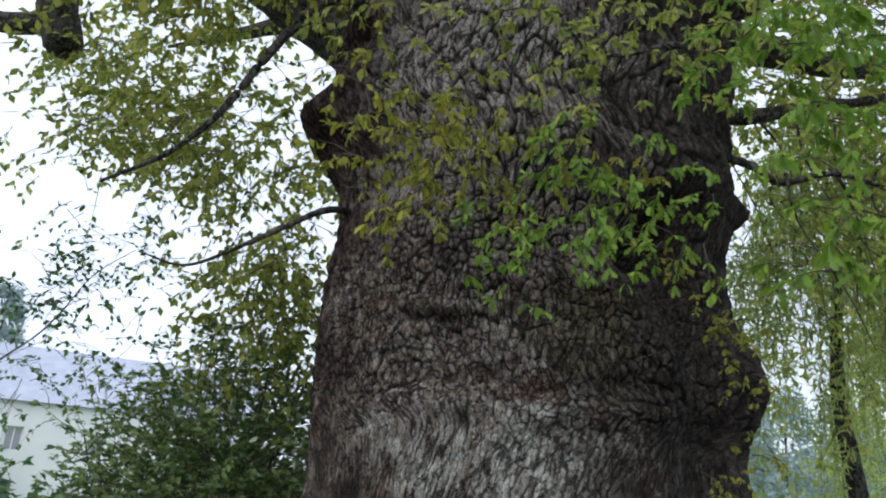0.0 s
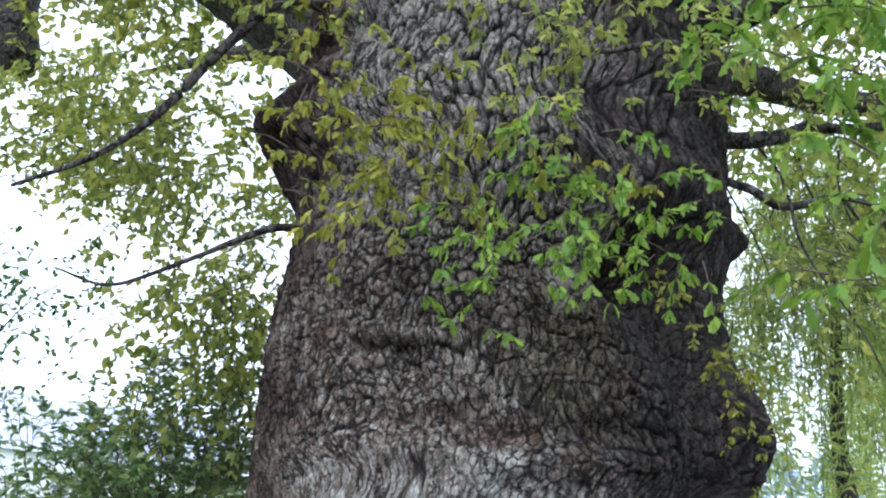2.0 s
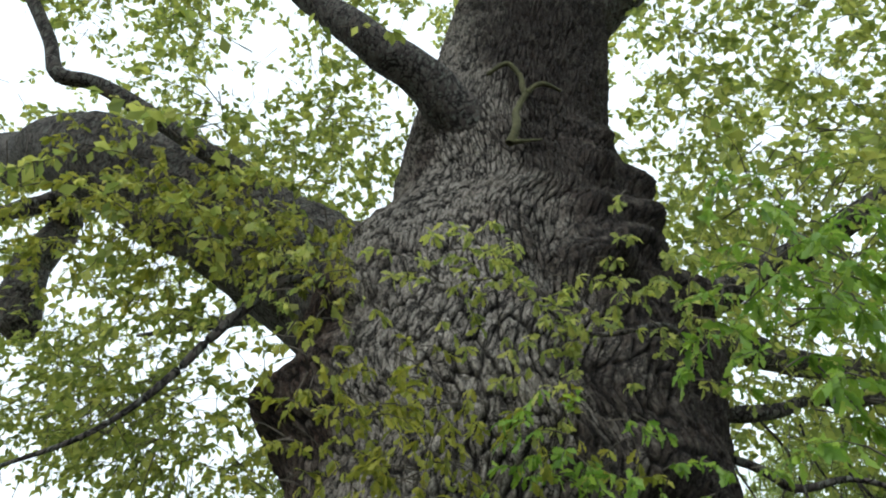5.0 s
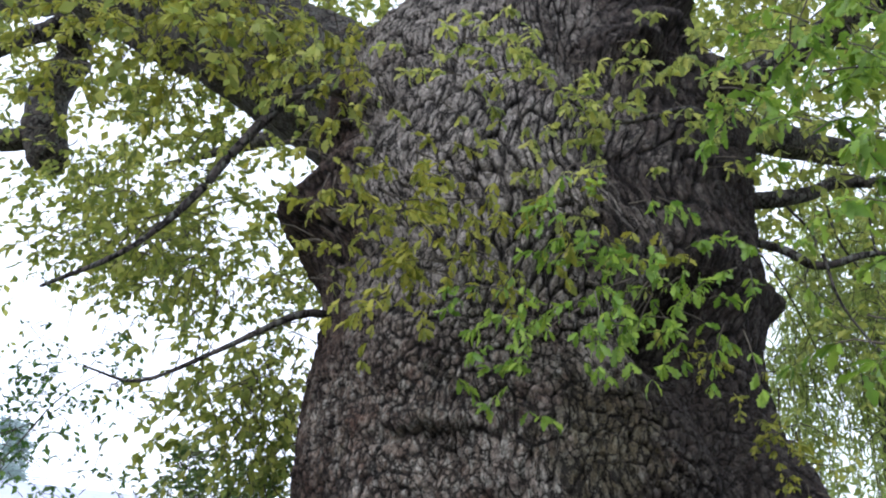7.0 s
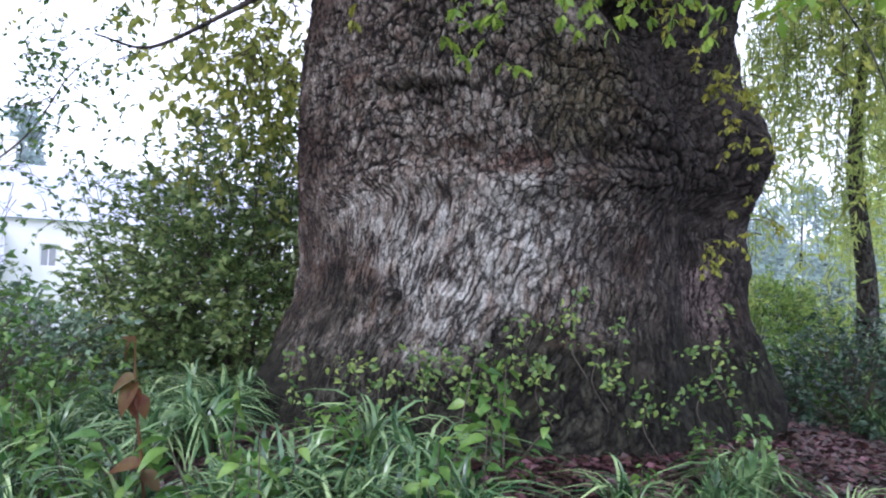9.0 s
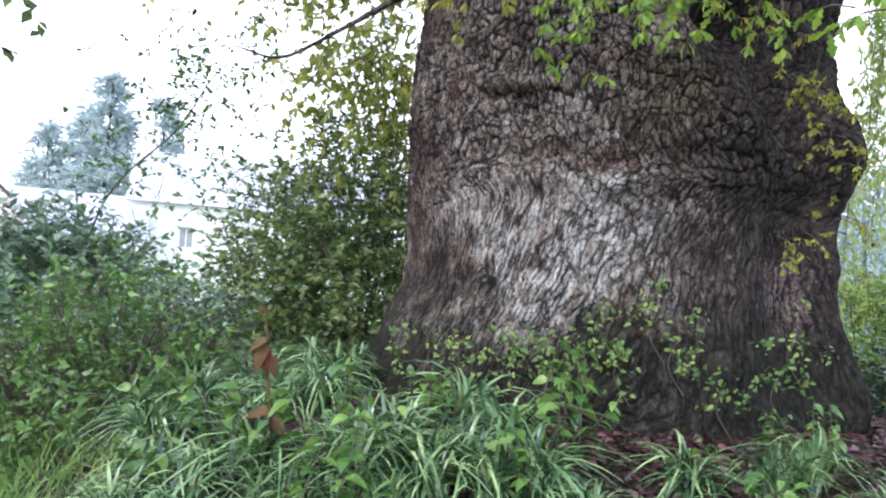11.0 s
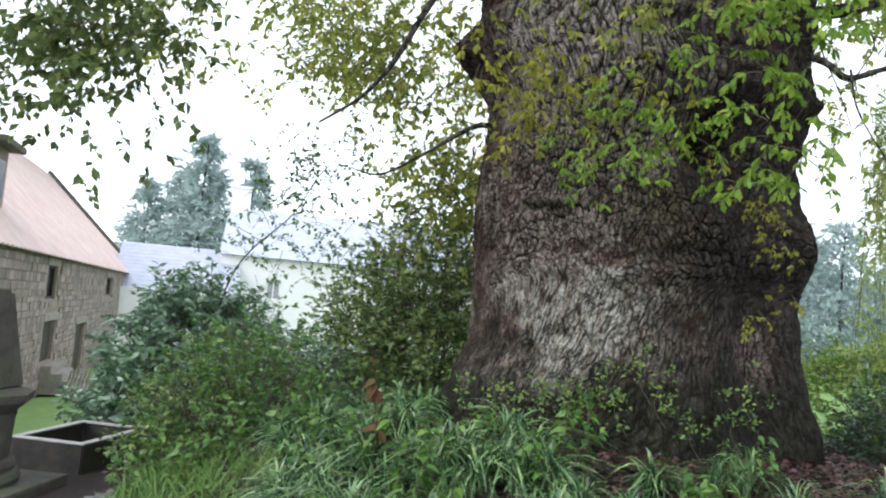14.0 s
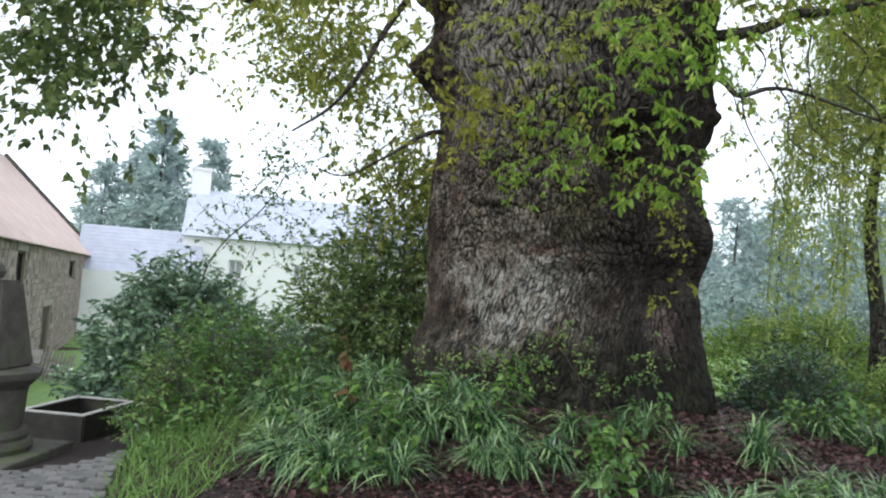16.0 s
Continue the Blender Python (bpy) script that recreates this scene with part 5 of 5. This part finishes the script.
for k in range(14):
    f = (k + 0.5) / 14
    bm = bmesh.new()
    box(bm, (0.5, 0.52, 0.2), Matrix.Translation((24, 0.2 - 5.3 * f, 1.75 + 5.3 * f)) @ pose(0, 0, 0, -45), 0.03)
    part("coping_stone", bm, STONE_DARK, barn, "stone coping along the gable")
for x0, x1, z0, z1 in OPENINGS[:2]:
    bm = bmesh.new()
    box(bm, (x1 - x0, 0.04, z1 - z0), Matrix.Translation(((x0 + x1) / 2, -0.16, (z0 + z1) / 2)))
    wd = part("window", bm, GLASS_DARK, barn, "dark barn window")
    for w_, h_, cx_, cz_ in ((x1 - x0, 0.07, (x0 + x1) / 2, z0 + 0.035), (x1 - x0, 0.07, (x0 + x1) / 2, z1 - 0.035), (0.07, z1 - z0 - 0.15, x0 + 0.035, (z0 + z1) / 2), (0.07, z1 - z0 - 0.15, x1 - 0.035, (z0 + z1) / 2)):
        bm = bmesh.new()
        box(bm, (w_, 0.06, h_), Matrix.Translation((cx_, -0.1, cz_)), 0.008)
        part("window_frame", bm, UNLIT_WOOD, wd)
for x0, x1, z0, z1 in OPENINGS[2:]:
    nb = 6
    dr = None
    for k in range(nb):
        bm = bmesh.new()
        wv = (x1 - x0) / nb
        box(bm, (wv - 0.012, 0.05, z1 - z0 - 0.02), Matrix.Translation((x0 + wv * (k + 0.5), -0.14, (z0 + z1) / 2)), 0.006)
        if dr is None:
            dr = part("door", bm, UNLIT_WOOD, barn, "plank door coloured as dark as the unlit barn inside")
        else:
            part("plank", bm, UNLIT_WOOD, dr)
for x0, x1, z0, z1 in OPENINGS:
    bm = bmesh.new()
    box(bm, (x1 - x0 + 0.5, 0.5, 0.24), Matrix.Translation(((x0 + x1) / 2, -0.2, z1 + 0.12)), 0.03)
    part("lintel", bm, STONE, barn, "granite lintel")
# dormer
bm = bmesh.new()
box(bm, (1.5, 2.4, 1.5), Matrix.Translation((-4.3, -1.9, 3.2)))
dm = part("dormer", bm, MORTAR, barn, "stone dormer in the roof slope")
bm = bmesh.new()
box(bm, (1.9, 2.9, 0.16), Matrix.Translation((-4.3, -1.8, 4.03)), 0.03)
part("dormer_cap", bm, STONE_DARK, dm)
bm = bmesh.new()
box(bm, (0.7, 0.05, 0.9), Matrix.Translation((-4.2, -0.69, 3.2)))
part("dormer_window", bm, GLASS_DARK, dm)

steps = thing("stone_steps", (0, 0, 0), "pale stone steps up to the barn door", "steps")
steps.matrix_basis = BARN
for k in range(4):
    bm = bmesh.new()
    box(bm, (2.0, 0.3 * (4 - k), 0.2), Matrix.Translation((0.6, 0.15 * (4 - k) + 0.02, -2.25 + 0.2 * k)), 0.015)
    part("step", bm, STONE, steps)

# slate-roofed range beyond the barn
range_ = thing("slate_outbuilding", (0, 0, 0), "stone outbuilding with a grey slate roof", "building")
range_.matrix_basis = BARN
holed_wall("wall", 24.6, 33, -3.6, 0.6, [], 0.5, MORTAR, range_)
slab("roof", [(24.6, 0.2, 0.5), (33, 0.2, 0.5), (33, -4.4, 4.9), (24.6, -4.4, 4.9)], 0.06, HAZE_SLATE, range_, "grey slate roof", courses=20)
slab("roof", [(24.6, -9, 0.5), (33, -9, 0.5), (33, -4.4, 4.9), (24.6, -4.4, 4.9)], 0.06, HAZE_SLATE, range_, courses=6)
bm = bmesh.new()
f = bm.faces.new([bm.verts.new(p_) for p_ in ((32.8, -0.1, -3.6), (32.8, -8.7, -3.6), (32.8, -8.7, 0.5), (32.8, -4.4, 4.75), (32.8, -0.1, 0.5))])
ex = bmesh.ops.extrude_face_region(bm, geom=bm.faces[:])
bmesh.ops.translate(bm, verts=[v_ for v_ in ex["geom"] if isinstance(v_, bmesh.types.BMVert)], vec=(-0.5, 0, 0))
bmesh.ops.recalc_face_normals(bm, faces=bm.faces[:])
part("gable", bm, MORTAR, range_)

low = thing("low_outbuilding", (0, 0, 0), "low whitewashed wing with a grey slate roof", "building")
LOWM = Matrix.Translation((-26.5, 31.3, 0)) @ pose(0, 0, 0, 0, 0, 33)
low.matrix_basis = LOWM
holed_wall("wall", 0, 6.2, -3.6, 0.85, [], 0.4, WHITEWASH, low)
slab("roof", [(0, 0.2, 0.8), (6.4, 0.2, 0.8), (6.4, 3.0, 3.3), (0, 3.0, 3.3)], 0.06, HAZE_SLATE, low, "grey slate roof", courses=12)
slab("roof", [(0, 5.8, 0.8), (6.4, 5.8, 0.8), (6.4, 3.0, 3.3), (0, 3.0, 3.3)], 0.06, HAZE_SLATE, low, courses=6)

# white farmhouse
house = thing("farmhouse", (0, 0, 0), "whitewashed farmhouse with a grey slate roof and chimney", "house")
house.matrix_basis = Matrix.Translation((-23.2, 36.0, 0)) @ pose(0, 0, 0, 0, 0, 28)
HOLES = [(2.6, 3.4, 0.8, 1.95), (6.3, 7.1, 0.8, 1.95), (10.5, 11.3, 0.8, 1.95), (2.4, 3.4, -2.2, -0.8), (6.1, 7.2, -3.2, -1.0), (10.4, 11.4, -2.2, -0.8)]
bm_wall = holed_wall("wall", 0, 15, -3.6, 3.2, HOLES, 0.5, WHITEWASH, house, "whitewashed front wall")
bm_wall.location = (0, 0.5, 0)
for gx in (0.0, 14.6):
    bm = bmesh.new()
    f = bm.faces.new([bm.verts.new(p_) for p_ in ((gx, 0.5, -3.6), (gx, 6.5, -3.6), (gx, 6.5, 3.2), (gx, 3.25, 6.0), (gx, 0.5, 3.2))])
    ex = bmesh.ops.extrude_face_region(bm, geom=bm.faces[:])
    bmesh.ops.translate(bm, verts=[v_ for v_ in ex["geom"] if isinstance(v_, bmesh.types.BMVert)], vec=(0.4, 0, 0))
    bmesh.ops.recalc_face_normals(bm, faces=bm.faces[:])
    part("gable", bm, WHITEWASH, house)
slab("roof", [(-0.1, -0.25, 3.1), (15.1, -0.25, 3.1), (15.1, 3.25, 6.1), (-0.1, 3.25, 6.1)], 0.07, HAZE_SLATE, house, "grey slate roof", courses=24)
slab("roof", [(-0.1, 6.8, 3.1), (15.1, 6.8, 3.1), (15.1, 3.25, 6.1), (-0.1, 3.25, 6.1)], 0.07, HAZE_SLATE, house, courses=6)
for gx in (0.55, 14.4):
    bm = bmesh.new()
    box(bm, (1.1, 0.8, 2.2), Matrix.Translation((gx, 3.25, 6.3)), 0.02)
    box(bm, (1.25, 0.95, 0.16), Matrix.Translation((gx, 3.25, 7.4)), 0.03)
    part("chimney", bm, WHITEWASH, house, "white rendered chimney")
for x0, x1, z0, z1 in HOLES:
    bm = bmesh.new()
    box(bm, (x1 - x0, 0.03, z1 - z0), Matrix.Translation(((x0 + x1) / 2, 0.3, (z0 + z1) / 2)))
    wd = part("window", bm, PALE_GLASS, house)
    for w_, h_, cx_, cz_ in ((x1 - x0, 0.08, (x0 + x1) / 2, z0 + 0.04), (x1 - x0, 0.08, (x0 + x1) / 2, z1 - 0.04), (0.08, z1 - z0 - 0.17, x0 + 0.04, (z0 + z1) / 2), (0.08, z1 - z0 - 0.17, x1 - 0.04, (z0 + z1) / 2), (0.06, z1 - z0 - 0.17, (x0 + x1) / 2, (z0 + z1) / 2)):
        bm = bmesh.new()
        box(bm, (w_, 0.06, h_), Matrix.Translation((cx_, 0.25, cz_)), 0.008)
        part("window_frame", bm, WHITEWASH, wd)

# ---- hurdle in front of the barn ----
hurdle = thing("picket_fence", (-13.6, 14.9, float(ground_z(-13.6, 14.9))), "short leaning panel of grey weathered picket fence", "fence")
hurdle.rotation_euler = (radians(-14), 0, radians(-18))
for k in range(9):
    bm = bmesh.new()
    box(bm, (0.075, 0.03, 0.78 + 0.05 * (k % 3)), Matrix.Translation((-0.68 + 0.17 * k, 0, 0.4 + 0.025 * (k % 3))), 0.006)
    part("picket", bm, PALE_WOOD, hurdle)
for z_ in (0.2, 0.6):
    bm = bmesh.new()
    box(bm, (1.5, 0.035, 0.07), Matrix.Translation((0, 0.034, z_)), 0.006)
    part("rail", bm, PALE_WOOD, hurdle)

# ---- stone pillar, trough and setts ----
def lathe(profile, sides=40):
    bm = bmesh.new()
    rings = [[bm.verts.new((r_ * math.cos(2 * math.pi * k / sides), r_ * math.sin(2 * math.pi * k / sides), z_)) for k in range(sides)] for r_, z_ in profile]
    for a_, b_ in zip(rings, rings[1:]):
        for k in range(sides):
            bm.faces.new((a_[k], a_[(k + 1) % sides], b_[(k + 1) % sides], b_[k]))
    bm.faces.new(rings[-1])
    bm.faces.new(rings[0][::-1])
    return bm


pillar = thing("stone_pillar", (-5.1, 3.66, -0.97), "weathered granite wayside pillar on a moulded base", "pillar")
pillar.rotation_euler = (0, 0, radians(12))
bm = bmesh.new()
box(bm, (1.35, 1.35, 0.16), Matrix.Translation((0, 0, -0.04)), 0.03)
part("plinth", bm, STONE_DARK, pillar, "flat granite slab")
part("base_moulding", lathe([(0.50, 0.04), (0.52, 0.09), (0.5, 0.14), (0.46, 0.16), (0.47, 0.2), (0.45, 0.24), (0.41, 0.26)]), STONE_DARK, pillar)
part("drum", lathe([(0.40, 0.26), (0.41, 0.4), (0.42, 0.62), (0.43, 0.67)]), STONE_DARK, pillar)
part("cap", lathe([(0.44, 0.67), (0.5, 0.72), (0.56, 0.78), (0.57, 0.85), (0.45, 0.88)], 8), STONE_DARK, pillar)
bm = bmesh.new()
bmesh.ops.create_cone(bm, cap_ends=True, segments=4, radius1=0.48, radius2=0.3, depth=0.9, matrix=Matrix.Translation((0, 0, 1.32)) @ pose(0, 0, 0, 0, 0, 45))
bmesh.ops.bevel(bm, geom=bm.edges[:], offset=0.03, segments=2, affect="EDGES")
part("shaft", bm, STONE_DARK, pillar, "tapering square shaft")
part("finial", lathe([(0.04, 1.76), (0.1, 1.8), (0.12, 1.86), (0.08, 1.93), (0.02, 1.96)], 20), STONE_DARK, pillar)

trough = thing("stone_trough", (-5.3, 5.45, -1.17), "old empty granite water trough with a pale worn rim", "trough")
trough.rotation_euler = (0, 0, radians(8))
bm = bmesh.new()
box(bm, (0.86, 1.3, 0.42), Matrix.Translation((0, 0, 0.21)))
bm.faces.ensure_lookup_table()
top = max(bm.faces, key=lambda f_: f_.calc_center_median().z)
bmesh.ops.inset_individual(bm, faces=[top], thickness=0.09)
ex = bmesh.ops.extrude_discrete_faces(bm, faces=[top])
bmesh.ops.translate(bm, verts=list(ex["faces"][0].verts), vec=(0, 0, -0.3))
bmesh.ops.bevel(bm, geom=[e_ for e_ in bm.edges if e_.calc_length() > 0.3], offset=0.018, segments=2, affect="EDGES")
part("basin", bm, WET_STONE, trough, "hollowed dark granite block")
RIM = material("worn_granite", (0.34, 0.33, 0.31), (0.5, 0.48, 0.45), 8.0, 0.7, 0.4, 50)
bm = bmesh.new()
for w_, h_, px_, py_ in ((0.85, 0.085, 0, 0.6), (0.85, 0.085, 0, -0.6), (0.085, 1.11, 0.385, 0), (0.085, 1.11, -0.385, 0)):
    box(bm, (w_, h_, 0.02), Matrix.Translation((px_, py_, 0.425)), 0.006)
part("rim", bm, RIM, trough, "pale worn rim")

paving = tagged(new("cobbled_path"), "grey granite setts of a narrow path", "path", kind="structure")
bm = bmesh.new()
box(bm, (0.15, 0.105, 0.08), None, 0.014)
sett_mesh = bpy.data.meshes.new("sett")
bm.to_mesh(sett_mesh)
bm.free()
SETT = material("granite_sett", (0.1, 0.095, 0.09), (0.18, 0.172, 0.162), 9.0, 0.6, 0.4, 60, island=0.3)
sett_mesh.materials.append(SETT)
made = 0
for i in range(34):
    for j in range(-4, 12):
        u_, v_ = 0.118 * i, 0.163 * (j + 0.5 * (i % 2))
        x_, y_ = -2.75 - 0.50 * u_ - 0.85 * v_ + 0.01 * rng.normal(), 1.25 + 0.86 * u_ - 0.5 * v_ + 0.01 * rng.normal()
        if made < 300 and math.hypot(x_ + 5.1, y_ - 3.66) > 0.95 and y_ > 0.9:
            so = new("sett", sett_mesh)
            so.matrix_basis = pose(x_, y_, float(ground_z(x_, y_)) + 0.012 + 0.006 * rng.normal(), 2 * rng.normal(), 2 * rng.normal(), 120 + 3 * rng.normal())
            so.parent = paving
            made += 1

# rough grass along the path
n = 3600
x = np.concatenate([-1.6 - 1.7 * rng.random(n // 2), -2.9 - 1.6 * rng.random(n // 2)])
y = np.concatenate([1.3 + 2.4 * rng.random(n // 2), 3.4 + 1.5 * rng.random(n // 2)])
keep = (np.abs((x + 2.75) * 0.86 + (y - 1.25) * 0.5) > 0) & ((x + 2.75) * 0.86 + (y - 1.25) * 0.5 > 0.75)
p = np.stack([x, y, ground_z(x, y)], -1)[keep]
w = rng.normal(size=p.shape) * [0.5, 0.5, 0.1] + [0, 0, 1]
tagged(part("grass", np_mesh("grass", *scatter(GRASS_BLADE, p, w, rng.normal(size=p.shape), 0.1 + 0.16 * rng.random(len(p)))), LAWN), "rough green grass at the edge of the path", "grass", kind="stuff")

# ---- rubble stones of the barn's wall ----
stone_kinds = []
for k in range(6):
    bm = bmesh.new()
    box(bm, (1, 1, 1))
    for v_ in bm.verts:
        v_.co += Vector((rng.normal() * 0.05, rng.normal() * 0.02, rng.normal() * 0.06))
    me = bpy.data.meshes.new("stone")
    bm.to_mesh(me)
    bm.free()
    me.materials.append(WALL_STONE)
    stone_kinds.append(me)
barn_wall = barn.children[0]
count, far = 0, []
z = -2.9
while z < 1.6:
    h = 0.15 + 0.1 * rng.random()
    x = -12.9 + 0.3 * rng.random()
    while x < 23.8:
        w = 0.2 + 0.36 * rng.random()
        if not any(a_ - 0.05 < x + w and x < b_ + 0.05 and lo - 0.05 < z + h and z < hi + 0.28 for a_, b_, lo, hi in OPENINGS) and x + w < 24:
            m = Matrix.Translation((x + w / 2, 0.005, z + h / 2)) @ Matrix.Diagonal((w - 0.025, 0.05 + 0.03 * rng.random(), h - 0.025, 1))
            if -5.5 < x < 7 and count < 300:
                so = new("stone", stone_kinds[count % 6])
                so.parent = barn_wall
                so.matrix_basis = m
                count += 1
            else:
                far.append(m)
        x += w
    z += h
cube = np.array([(a_, b_, c_) for a_ in (-0.5, 0.5) for b_ in (-0.5, 0.5) for c_ in (-0.5, 0.5)])
quads = np.array([(0, 1, 3, 2), (4, 6, 7, 5), (0, 4, 5, 1), (2, 3, 7, 6), (0, 2, 6, 4), (1, 5, 7, 3)])
vs = np.concatenate([np.c_[cube, np.ones(8)] @ np.array(m_).T[:, :3] for m_ in far])
fs = np.concatenate([quads + 8 * k for k in range(len(far))])
tagged(part("stonework", np_mesh("stonework", vs, fs, flat=True), WALL_STONE, barn_wall), "rubble granite stones", kind="stuff")
